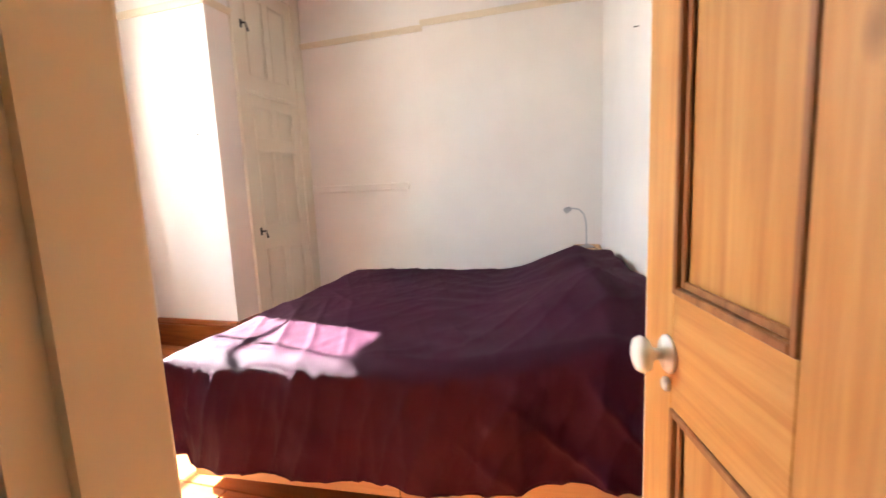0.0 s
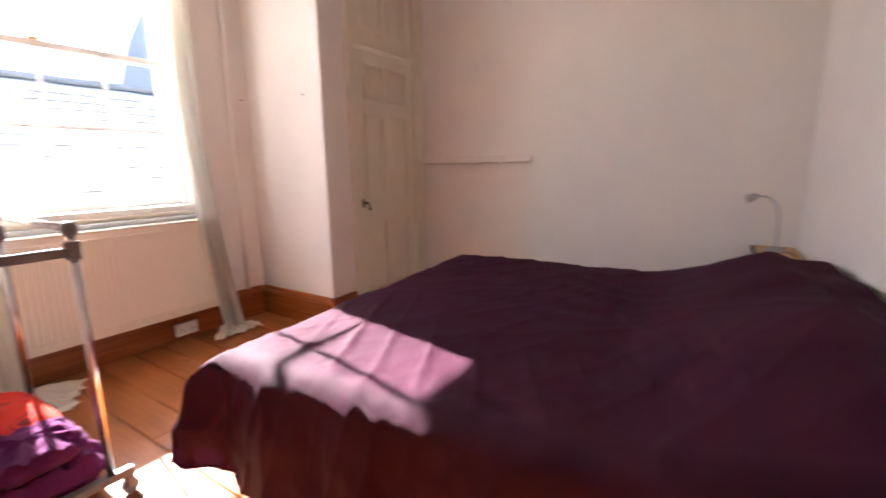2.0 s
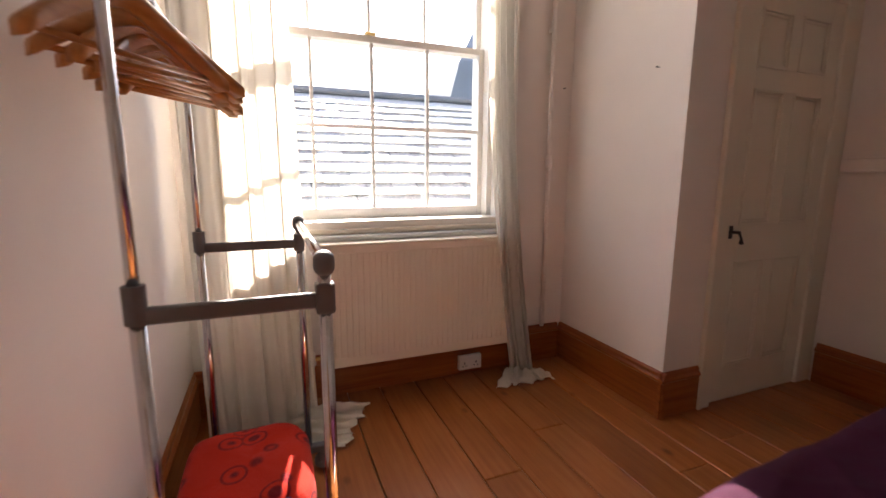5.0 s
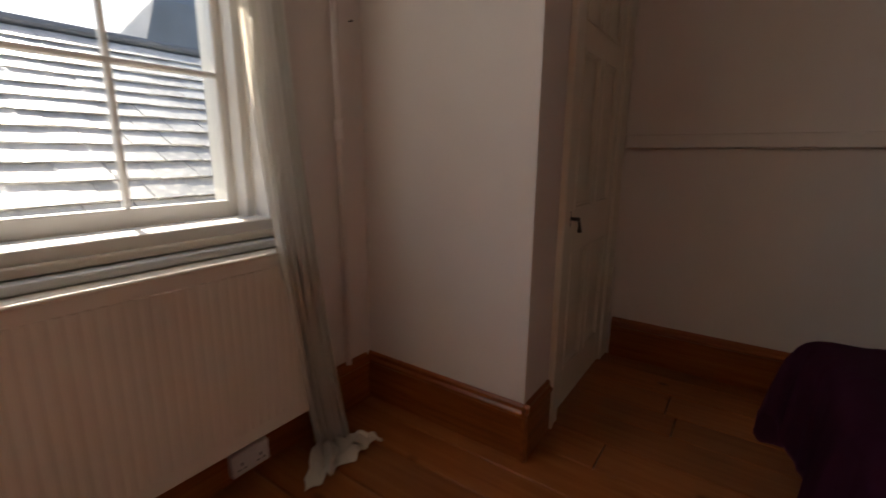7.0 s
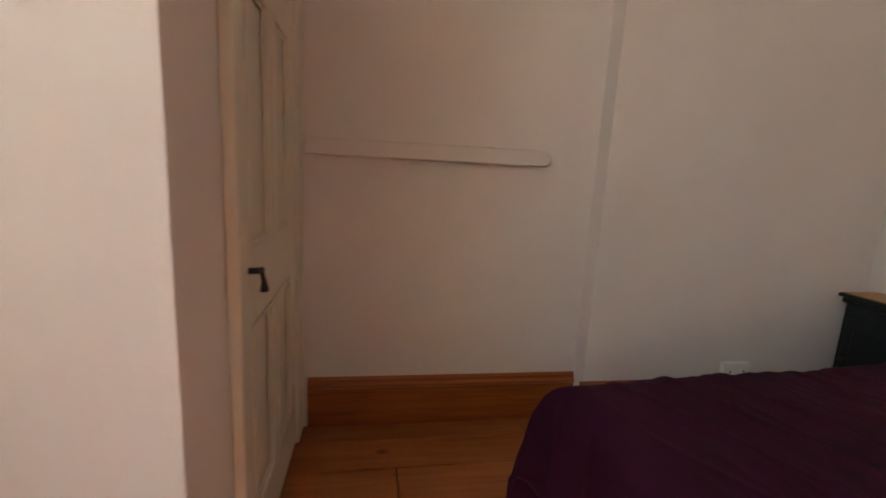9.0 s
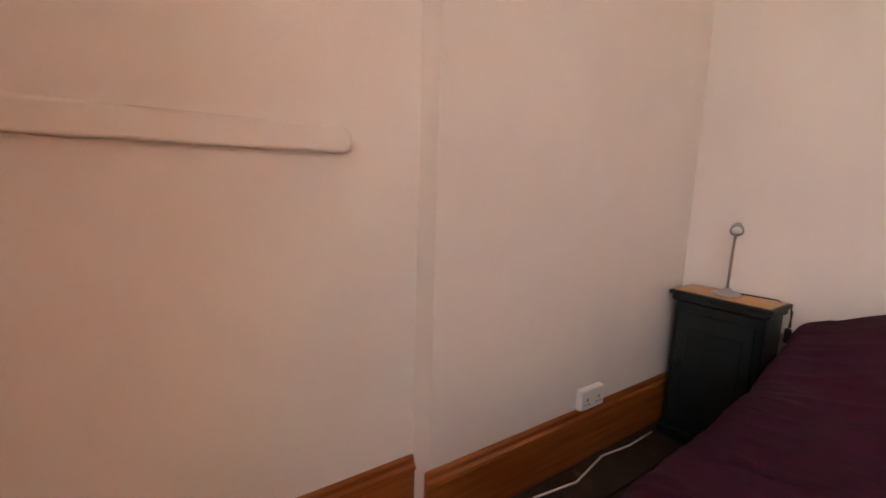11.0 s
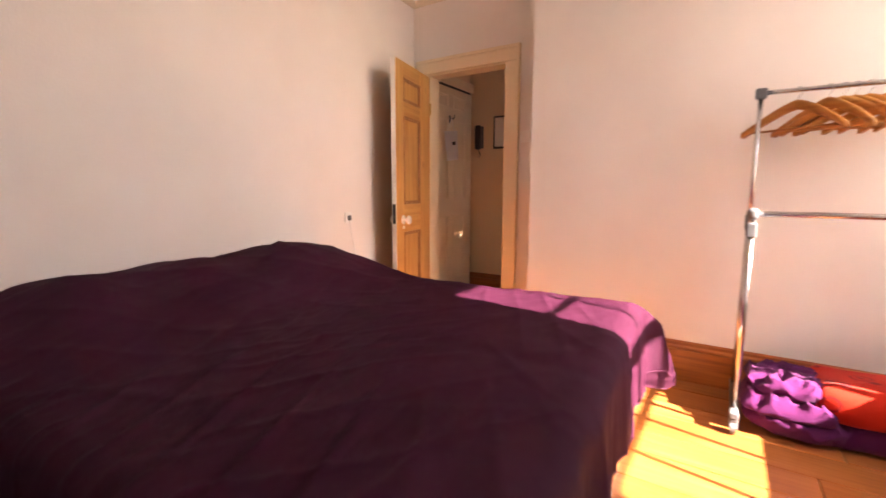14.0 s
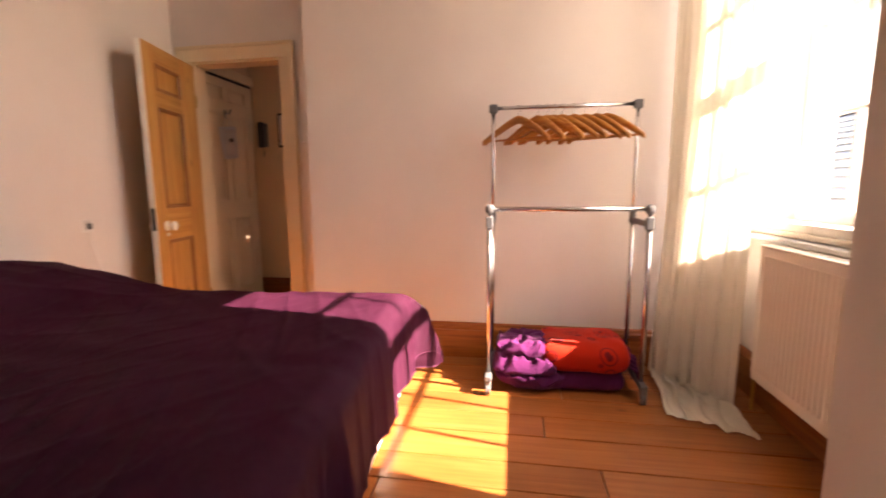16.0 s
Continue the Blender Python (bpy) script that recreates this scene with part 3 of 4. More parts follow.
# reveal lining and architrave
for x0, x1 in ((WX0 - 0.004, WX0 + 0.004), (WX1 - 0.004, WX1 + 0.004)):
    part("reveal", box(x0, YW - 0.004, WZ0 - 0.03, x1, YG - 0.09, WZ1), WHITEW, win)
for x0, x1 in ((WX0 - 0.085, WX0), (WX1, WX1 + 0.085)):
    part("architrave", box(x0, YW - 0.028, 0.879, x1, YW, WZ1 + 0.085, 0.008, 2), WHITEW, win)
    xm = x0 if x0 < 1 else x1 - 0.02
    part("architrave_bead", box(xm, YW - 0.040, 0.879, xm + 0.02, YW - 0.02, WZ1 + 0.085, 0.006, 2), WHITEW, win)
part("architrave", box(WX0, YW - 0.028, WZ1, WX1, YW, WZ1 + 0.085, 0.008, 2), WHITEW, win)
# stepped inner sill
part("inner_sill", box(WX0 - 0.006, YW - 0.01, WZ0 - 0.03, WX1 + 0.006, YG - 0.03, WZ0 + 0.03, 0.006, 2), WHITEW, win)
part("sill_moulding", box(WX0 - 0.09, YW - 0.035, WZ0 - 0.035, WX1 + 0.09, YW + 0.005, WZ0 - 0.008, 0.008, 2), CREAM, win)
part("window_board", box(WX0 - 0.10, YW - 0.075, 0.850, WX1 + 0.10, YW, 0.877, 0.008, 2), SILLP, win, "grey-white painted window board")


def sash(y, z0, z1, bottom, top):
    """One sliding sash, four panes by two."""
    s = part("sash", box(WX0 + 0.035, y - 0.022, z0, WX0 + 0.065, y + 0.022, z1, 0.003), WHITEW, win)
    part("sash_stile", box(WX1 - 0.065, y - 0.022, z0, WX1 - 0.035, y + 0.022, z1, 0.003), WHITEW, s)
    part("sash_rail", box(WX0 + 0.065, y - 0.022, z0, WX1 - 0.065, y + 0.022, z0 + bottom, 0.003), WHITEW, s)
    part("sash_rail", box(WX0 + 0.065, y - 0.022, z1 - top, WX1 - 0.065, y + 0.022, z1, 0.003), WHITEW, s)
    gx0, gx1, gz0, gz1 = WX0 + 0.065, WX1 - 0.065, z0 + bottom, z1 - top
    pw = (gx1 - gx0) / 4
    zm = (gz0 + gz1) / 2
    for k in (1, 2, 3):
        xk = gx0 + pw * k
        part("glazing_bar", box(xk - 0.009, y - 0.018, gz0, xk + 0.009, y + 0.014, gz1, 0.004), WHITEW, s)
    part("glazing_bar", box(gx0, y - 0.0178, zm - 0.009, gx1, y + 0.0138, zm + 0.009, 0.004), WHITEW, s)
    for k in range(4):
        for za, zb in ((gz0, zm), (zm, gz1)):
            g = part("pane", box(gx0 + pw * k + 0.002, y + 0.003, za + 0.002, gx0 + pw * (k + 1) - 0.002, y + 0.006, zb - 0.002), GLASS, s)
            g.visible_shadow = False


sash(YG, WZ0 + 0.012, 1.915, 0.075, 0.036)
sash(YG + 0.05, 1.88, WZ1 - 0.03, 0.036, 0.05)
part("sash_catch", box(0.96, YG - 0.03, 1.915, 1.02, YG + 0.03, 1.93, 0.004), BRASS, win, "brass sash catch")

# ---- radiator ----
rad = empty("radiator", pose(0.645, 3.44, 0.205), "cream enamelled panel radiator under the window", "radiator")
RW, RH = 1.07, 0.635


front = part("front_panel", box(0, 0.004, 0, RW, 0.02, RH, 0.004, 2), RADW, rad)
rp = (RW - 0.06) / 33
rib = box(0.0035, -0.001, 0.05, rp - 0.0035, 0.006, RH - 0.04, 0.003)
first = part("rib", rib, RADW, front)
first.location.x = 0.03
for k in range(1, 33):
    o = new("rib", first.data)
    o.location.x = 0.03 + rp * k
    o.parent = front
part("back_panel", box(0.01, 0.06, 0.02, RW - 0.01, 0.075, RH - 0.02, 0.004), RADW, rad)
part("top_grille", box(0.0, 0.0, RH - 0.004, RW, 0.085, RH + 0.008, 0.004), RADW, rad)
for x in (0.0, RW - 0.012):
    part("side_cover", box(x, 0.002, 0.03, x + 0.012, 0.082, RH, 0.003), RADW, rad)
for x in (-0.045, RW + 0.045):
    v = part("valve", tube([(x, 0.045, 0.02), (x, 0.045, 0.085)], [0.018, 0.014], 12), BRASS if x > 0 else PLASTIC, rad, "radiator valve")
    part("pipe", tube([(x, 0.045, -0.185), (x, 0.045, 0.03)], 0.0075, 8), BRASS, v)
    part("tail", tube([(x, 0.045, 0.05), (x - 0.06 * (1 if x > 0 else -1), 0.045, 0.05)], 0.010, 8), BRASS, v)
for x in (0.2, RW - 0.2):
    part("bracket", box(x, 0.07, 0.1, x + 0.03, 0.134, RH - 0.1), RADW, rad)


# ---- curtains ----
def curtain(name, top, mid, low, end, folds, amp, seed, label):
    """Hanging cloth; each row of it runs between two (x, y) points: at the rail, half way, at the floor, at the trailing end."""
    t = empty(name, pose(0, 0, 0), label, "curtain", "curtains")
    zt = 2.83
    rows = [[Vector(p) for p in r] for r in (top, mid, low, end)]

    def f(u, v):
        k = min(v / 0.84, 1.0)
        q = max(0.0, (v - 0.84) / 0.16)
        wts = ((1 - k) * (1 - 2 * k), 4 * k * (1 - k), k * (2 * k - 1)) if k < 1 else (0, 0, 1)
        a = sum((rows[n][0] * wts[n] for n in range(3)), Vector((0, 0)))
        c = sum((rows[n][1] * wts[n] for n in range(3)), Vector((0, 0)))
        a, c = a.lerp(rows[3][0], q), c.lerp(rows[3][1], q)
        along = c - a
        side = Vector((-along.y, along.x)).normalized()
        uu = u + 0.025 * math.sin(u * folds * 4.1 + 3 * k) + 0.04 * wrap(u, k * 0.7, seed, 2.2) * min(1, 6 * u * (1 - u))
        ph = u * folds * 2 * math.pi + 1.3 * wrap(u, k * 0.8, seed, 2.0)
        wave = math.sin(ph) + 0.35 * math.sin(2.3 * ph + seed)
        deep = amp * (0.75 + 0.7 * abs(wrap(u, 0.4 * k, seed + 3, 3.0))) * (1 - 0.45 * q)
        p = a + along * uu + side * deep * wave
        z = zt * (1 - k) + 0.012
        if q > 0:
            z = 0.012 + 0.045 * math.sin(math.pi * min(1, 0.15 + q * 0.85)) * (0.55 + 0.45 * math.sin(ph * 0.8)) + 0.035 * abs(wrap(u * 1.4, q, seed + 2, 4.5))
            p += Vector((0.03 * wrap(u, q, seed, 4), 0.03 * wrap(u * 2, q, seed + 7, 3)))
            z *= 1 - 0.7 * max(0.0, q - 0.6)
        return Vector((p.x, p.y, max(z, 0.006)))

    b = grid(folds * 16, 100, f)
    bmesh.ops.solidify(b, geom=b.faces[:], thickness=0.0015)
    part("cloth", b, CURTAIN, t, "", True)
    heading = [f(k / 40, 0.0) for k in range(41)]
    part("heading_tape", tube([p + Vector((0, 0, 0.02)) for p in heading], 0.012, 6), CURTAIN, t, "gathered heading", True)
    return t


curtain("curtain", ((1.545, 3.43), (1.69, 3.43)), ((1.56, 3.43), (1.705, 3.42)), ((1.735, 3.44), (1.86, 3.38)), ((1.56, 3.30), (1.95, 3.29)), 5, 0.020, 1.3, "sheer white curtain hanging in folds, its end crumpled on the floorboards")
curtain("curtain", ((0.11, 3.19), (0.55, 3.46)), ((0.13, 3.18), (0.56, 3.43)), ((0.17, 3.13), (0.60, 3.40)), ((0.68, 3.06), (0.86, 3.40)), 6, 0.017, 5.1, "sheer white curtain hanging loose beside the rack, trailing on the floorboards")

# nails left in the plaster
def nail(m):
    n = empty("wall_nail", m, "small dark nail stuck in painted plaster", "nail", "nails in the plaster")
    part("shank", tube([(0, 0, 0), (0, 0, 0.018)], 0.0022, 8), IRON, n)
    part("head", tube([(0, 0, 0.018), (0, 0, 0.021)], 0.005, 10), IRON, n)


nail(pose(XC, 2.935, 1.69, 0, -90, 0))
nail(pose(2.12, YW, 1.70, 90, 0, 0))
nail(HEAD @ pose(-1.36, 0, 1.94, -90, 0, 0))

# pipe in the corner by the closet
pipe = empty("heating_pipe", pose(2.02, YW - 0.03, 0), "white painted vertical pipe in the corner", "pipe")
part("pipe_run", tube([(0, 0, 0.236), (0, 0, 2.60)], 0.013, 12), WALL, pipe, "", True)
part("joint", tube([(0, 0, 1.22), (0, 0, 1.235), (0, 0, 1.30), (0, 0, 1.315)], [0.013, 0.021, 0.021, 0.013], 12), WALL, pipe, "", True)
part("pipe_clip", box(-0.02, 0.0, 2.0, 0.02, 0.03, 2.02, 0.003), WALL, pipe)


# ---- sockets ----
def double_socket(m, label):
    s = empty("wall_socket", m, label, "socket", "wall sockets")
    part("back_box", box(-0.073, -0.022, -0.043, 0.073, 0.0, 0.043, 0.004, 2), PLASTIC, s)
    pl_ = part("face_plate", box(-0.073, -0.030, -0.043, 0.073, -0.022, 0.043, 0.004, 2), PLASTIC, s)
    for cx in (-0.037, 0.037):
        part("switch", box(cx - 0.006 + (0.02 if cx > 0 else -0.02), -0.034, 0.012, cx + 0.006 + (0.02 if cx > 0 else -0.02), -0.030, 0.032, 0.001), PLASTIC, pl_)
        for dx, dz, w, h in ((0, 0.008, 0.003, 0.006), (-0.011, -0.012, 0.005, 0.002), (0.011, -0.012, 0.005, 0.002)):
            part("slot", box(cx + dx - w, -0.0312, dz - h - 0.008, cx + dx + w, -0.0295, dz + h - 0.008), BLACKP, pl_)
    return s


double_socket(pose(1.512, YW - 0.018, 0.075), "white double socket mounted on the skirting")
double_socket(pose(XFP, 0.69, 0.281, 0, 0, -90), "white double socket on the wall above the skirting")
ws = empty("wall_socket", HEAD @ pose(-2.605, 0, 0.91), "small white single socket outlet with a hanging cable", "socket", "wall sockets")
part("plate", box(-0.034, 0, -0.038, 0.034, 0.012, 0.038, 0.004, 2), PLASTIC, ws)
part("plug", box(-0.014, 0.012, -0.020, 0.014, 0.028, 0.016, 0.005, 2), GREYP, ws)
part("cable", tube([(0, 0.02, -0.016), (-0.005, 0.024, -0.10), (-0.03, 0.03, -0.20), (-0.05, 0.026, -0.32), (-0.06, 0.022, -0.62)], 0.0035, 6), PLASTIC, ws, "white cable", True)

# ---- bed ----
BX0, BX1, BY0, BY1, BH = 0.78, 2.60, -0.09, 1.79, 0.596
bed = empty("divan_bed", pose(1.726, 0.970, 0, 0, 0, 4.2), "wide divan bed with pale board base", "bed")
ox, oy = 1.69, 0.925


def bbox(x0, y0, z0, x1, y1, z1, bev=0.01, seg=2):
    return box(x0 - ox, y0 - oy, z0, x1 - ox, y1 - oy, z1, bev, seg)


xm = (BX0 + BX1) / 2
part("divan_base", bbox(BX0 + 0.02, BY0, 0.05, xm - 0.002, BY1 - 0.02, 0.30), TICKING, bed)
part("divan_base", bbox(xm + 0.002, BY0, 0.05, BX1 - 0.02, BY1 - 0.02, 0.30), TICKING, bed)
for y0, y1 in ((BY0 + 0.01, 0.86), (0.864, BY1 - 0.03)):
    part("drawer_front", bbox(BX0 + 0.005, y0, 0.06, BX0 + 0.021, y1, 0.29, 0.003), DIVAN, bed, "pale wood-effect drawer front")
for x in (BX0 + 0.10, xm - 0.1, BX1 - 0.10):
    for y in (BY0 + 0.12, BY1 - 0.10):
        part("castor", tube([(x - ox, y - oy, 0.0), (x - ox, y - oy, 0.06)], 0.022, 12), GREYP, bed)
part("mattress", bbox(BX0 + 0.02, BY0, 0.30, BX1 - 0.02, BY1 - 0.02, 0.535, 0.05, 4), TICKING, bed)


def cover_top(x, y):
    """Height of the bedspread over the mattress and pillows."""
    z = BH
    px = (x - BX0) / (BX1 - BX0)
    head = max(0.0, 1 - max(0.0, y - 0.05) / 0.62)
    hs = head * head * (3 - 2 * head)
    lump = 0.0
    for c, wd, hgt in ((0.28, 0.34, 0.225), (0.58, 0.30, 0.205), (0.80, 0.24, 0.195)):
        d = (px - c) / wd
        lump += (hgt * math.exp(-d * d * 1.4)) ** 4
    back = min(1.0, max(0.0, (0.13 - y) / 0.12))
    z += hs * (lump ** 0.25 + 0.01) - 0.035 * back * back * (3 - 2 * back)
    z += 0.006 * wrap(x, y, 0.3, 2.2) + 0.004 * wrap(x, y, 4.4, 6.0)
    crease = wrap(x * 0.55 + y * 0.8, y * 0.35 - x * 0.5, 9.1, 5.0)
    z += 0.007 * max(0.0, crease) * (1 - 0.3 * head)
    fan = math.sin((x * 0.9 - y * 0.55) * 34 + 4 * wrap(x, y, 1.7, 2.0))
    # long pulled wrinkles, sharp on top
    for ang, fr, am, sd in ((0.5, 7.5, 0.006, 2.0), (1.3, 9.0, 0.006, 5.5), (2.3, 8.0, 0.007, 8.2), (0.9, 17.0, 0.007, 3.1), (2.0, 21.0, 0.008, 6.4), (1.7, 33.0, 0.005, 4.7)):
        a_ = x * math.cos(ang) + y * math.sin(ang)
        c_ = -x * math.sin(ang) + y * math.cos(ang)
        r_ = 1 - abs(math.sin(a_ * fr + 1.6 * wrap(c_ * 0.8, a_, sd, 1.6)))
        z += am * r_ ** 4 * max(0.0, 0.5 + wrap(a_ * 0.7, c_, sd + 1, 2.4))
    z += 0.0035 * fan * max(0.0, 1 - abs(y - 0.75) / 0.55)
    # soft dip along the join
    z -= 0.004 * math.exp(-((x - 1.70) / 0.05) ** 2)
    return z


def cover_f(u, v):
    """u across from the door side to the far side, v from the head to the foot."""
    drop_door, drop_far, drop_foot = 0.50, 0.54, 0.42
    ax, bx, by = BX0 + 0.045, BX1 - 0.045, BY1 - 0.045
    LX = (bx - ax) + drop_door + drop_far
    LY = (by - BY0) + drop_foot
    sx = u * LX - drop_door
    sy = v * LY
    exx = 0.0
    sgn = 0
    if sx < 0:
        exx, sgn = -sx, -1
    elif sx > bx - ax:
        exx, sgn = sx - (bx - ax), 1
    exy = max(0.0, sy - (by - BY0))
    x = ax + min(max(sx, 0), bx - ax)
    y = BY0 + min(sy, by - BY0)
    z = cover_top(x, y)
    R = 0.075

    def over(e):
        a = min(e / R, math.pi / 2)
        return R * math.sin(a) - 0.0, R * (1 - math.cos(a)) + max(0.0, e - R * math.pi / 2)

    hx, dx = over(exx)
    hy, dy = over(exy)
    d = max(dx, dy) if min(dx, dy) > 0 else dx + dy
    x += sgn * hx
    y += hy
    fold = 0.0
    if dx > 0.0:
        s = y
        fold = 0.008 * (1 - abs(math.sin(s * 24 + 3 * wrap(s, dx * 0.6, 7, 2)))) ** 3 + 0.015 * math.sin(s * 17 + 2.2 * wrap(s, 0, 2, 2)) + 0.016 * wrap(s, 0.2, sgn * 5.0, 5.5) + 0.010 * wrap(s, dx, sgn * 2.0, 11)
        x += sgn * (fold * min(1, dx * 4) + 0.05 * dx)
        if sgn < 0:
            # swept folds fanning down from the pillows
            g = max(0.0, 1.05 - y)
            a_ = 1 - abs(math.sin((y + dx * 0.95) * 11 + 1.2 * wrap(y, dx, 4.0, 2.5)))
            x -= 0.042 * min(1, dx * 3.5) * a_ ** 2.5 * g * g
            x -= 0.012 * min(1, dx * 5) * (1 - abs(math.sin((y - dx * 0.35) * 29 + 2 * wrap(y, dx, 8.0, 3)))) ** 3
    if dy > 0.0:
        s = x
        fold = 0.010 * (1 - abs(math.sin(s * 22 + 3 * wrap(s, dy * 0.6, 7, 2)))) ** 3 + 0.017 * math.sin(s * 15 + 2.5 * wrap(s, 1, 3, 2)) + 0.018 * wrap(s, 2.2, 1.0, 5.0)
        y += fold * min(1, dy * 4) + 0.05 * dy
    if dx > 0 and dy > 0:
        # the corner falls in a flared cone
        m_ = min(1.0, min(dx, dy) / 0.12)
        flare = (0.16 if sgn < 0 else 0.07) * m_ * min(1.0, 0.35 + 1.6 * min(dx, dy)) * (1 + 0.12 * math.sin(6 * math.atan2(dy, dx)))
        x += sgn * flare * 0.55
        y += flare
        z += -d * 0.92 + 0.012 * m_ * math.sin(3 * (dx - dy) / 0.2)
        return Vector((x - ox, y - oy, max(z, 0.11)))
    hem = 0.018 * wrap(x * 1.2, y * 1.2, 6.0, 3.0)
    z -= d * (1 + hem)
    return Vector((x - ox, y - oy, max(z, 0.10)))


b = grid(220, 190, cover_f)
bmesh.ops.solidify(b, geom=b.faces[:], thickness=0.006)
cover = empty("bedspread", pose(1.726, 0.970, 0, 0, 0, 4.2), "dark plum cotton bedspread draped over bed and pillows", "bedspread")
part("cloth", b, PLUM, cover, "", True)
NH = 140
hem_path = [cover_f(0.0, k / NH) for k in range(NH + 1)] + [cover_f(k / NH, 1.0) for k in range(1, NH + 1)] + [cover_f(1.0, 1 - k / NH) for k in range(1, NH + 1)]
part("hem", tube(hem_path, 0.0035, 6), PLUM, cover, "stitched hem of the bedspread", True)


def pillow(x, y, z, w, d, h, rx, rz, label):
    t = empty("pillow", pose(x, y, z, rx, 0, rz), label, "pillow", "pillows")

    def f(u, v):
        a = (u - 0.5) * 2
        c = (v - 0.5) * 2
        k = (max(0, 1 - abs(a) ** 3.2) * max(0, 1 - abs(c) ** 3.2)) ** 0.45
        return Vector((a * w / 2 * (1 - 0.05 * abs(c)), c * d / 2 * (1 - 0.05 * abs(a)), h / 2 * k + 0.006 * wrap(a, c, x, 3)))

    b = grid(24, 18, f)
    b2 = grid(24, 18, lambda u, v: Vector((f(u, v).x, f(u, v).y, -f(u, v).z)))
    join(b, b2)
    bmesh.ops.remove_doubles(b, verts=b.verts, dist=0.002)
    bmesh.ops.recalc_face_normals(b, faces=b.faces[:])
    part("pillow_case", b, PILLOW, t, "", True)


pillow(2.30, 0.10, 0.60, 0.52, 0.20, 0.14, 60, 0, "dark plum pillow tucked under the bedspread")


# ---- bedside stands ----
def bedside(name, x0, y0, x1, y1, h, label):
    t = empty(name, pose((x0 + x1) / 2, (y0 + y1) / 2, 0), label, "bedside stand")
    w, d = (x1 - x0) / 2, (y1 - y0) / 2
    part("carcass", box(-w + 0.025, -d + 0.01, 0.05, w - 0.025, d - 0.025, h - 0.05, 0.004), DARKGREEN, t)
    part("plinth", box(-w + 0.01, -d, 0.0, w - 0.01, d - 0.010, 0.055, 0.006, 2), DARKGREEN, t)
    part("cornice", box(-w + 0.012, -d + 0.0, h - 0.05, w - 0.012, d - 0.012, h - 0.022, 0.008, 2), DARKGREEN, t)
    part("top_edge", box(-w, -d, h - 0.022, w, d, h - 0.003, 0.006, 2), DARKGREEN, t)
    part("top_inlay", box(-w + 0.014, -d + 0.01, h - 0.004, w - 0.014, d - 0.016, h), NSWOOD, t, "bare pine top")
    dr = part("door", box(-w + 0.05, d - 0.026, 0.09, w - 0.05, d - 0.014, h - 0.09, 0.004), DARKGREEN, t)
    part("door_panel", box(-w + 0.09, d - 0.016, 0.14, w - 0.09, d - 0.010, h - 0.16, 0.003), DARKGREEN, dr)
    part("knob", lathe([(0.006, 0), (0.006, 0.012), (0.012, 0.018), (0.010, 0.026), (0.002, 0.028)], 16, m=pose(w - 0.075, d - 0.014, h * 0.55, -90)), IRON, dr, "", True)
    return t


bedside("bedside_stand", 2.80, 0.02, 3.20, 0.235, 0.70, "narrow dark green painted bedside stand with pine top")
bs2 = empty("bedside_box", HEAD @ pose(-2.63, 0.0, 0), "low pale wooden stand between bed and door", "bedside stand")
part("top", box(-0.10, 0.03, 0.505, 0.04, 0.17, 0.525, 0.004), NSWOOD, bs2)
for x in (-0.09, 0.018):
    part("side", box(x, 0.04, 0.0, x + 0.012, 0.16, 0.506, 0.003), NSWOOD, bs2)
part("shelf", box(-0.078, 0.04, 0.20, 0.018, 0.16, 0.215), NSWOOD, bs2)

lamp = empty("desk_lamp", pose(3.005, 0.13, 0.70), "small silver gooseneck reading lamp, unlit", "lamp")
part("base", lathe([(0.055, 0), (0.056, 0.006), (0.050, 0.012), (0.020, 0.020), (0.012, 0.030), (0.002, 0.031)], 28), SILVER, lamp, "", True)
neck = [(0, 0, 0.02), (0, 0, 0.12), (-0.002, 0.004, 0.20), (-0.01, 0.02, 0.26), (-0.025, 0.055, 0.298), (-0.045, 0.10, 0.308), (-0.055, 0.125, 0.305)]
part("neck", tube(neck, 0.0055, 10), SILVER, lamp, "flexible silver neck", True)
part("head", lathe([(0.009, -0.005), (0.016, 0.0), (0.021, 0.02), (0.024, 0.045), (0.020, 0.046), (0.004, 0.03)], 20, m=Matrix.Translation((-0.052, 0.118, 0.308)) @ pose(0, 0, 0, -112, 0, 20)), SILVER, lamp, "small silver lamp head", True)
part("cable", tube([(0.04, -0.02, 0.006), (-0.06, -0.06, 0.006), (-0.16, -0.075, 0.006), (-0.205, -0.09, -0.02), (-0.21, -0.095, -0.10)], 0.003, 6), BLACKP, lamp, "black cable", True)
part("lens", lathe([(0.002, 0.040), (0.019, 0.041), (0.019, 0.044), (0.002, 0.0445)], 20, m=Matrix.Translation((-0.052, 0.118, 0.308)) @ pose(0, 0, 0, -112, 0, 20)), PORC, lamp, "frosted lamp lens", True)
plug = empty("cable_switch", pose(2.79, 0.075, 0.575), "black inline cable switch hanging beside the stand", "switch")
part("body", box(-0.012, -0.008, -0.03, 0.012, 0.008, 0.03, 0.005, 2), BLACKP, plug)
part("cable", tube([(0, 0, 0.03), (0.003, -0.02, 0.06), (0.008, -0.05, 0.09)], 0.003, 6), BLACKP, plug)
flex = empty("white_cable", pose(0, 0, 0), "white cable lying along the skirting", "cable")
part("run", tube([(3.19, 0.26, 0.008), (3.185, 0.45, 0.006), (3.205, 0.62, 0.006), (3.155, 0.85, 0.006), (3.185, 1.05, 0.006), (3.165, 1.25, 0.006), (3.195, 1.42, 0.006)], 0.0045, 8), PLASTIC, flex, "", True)

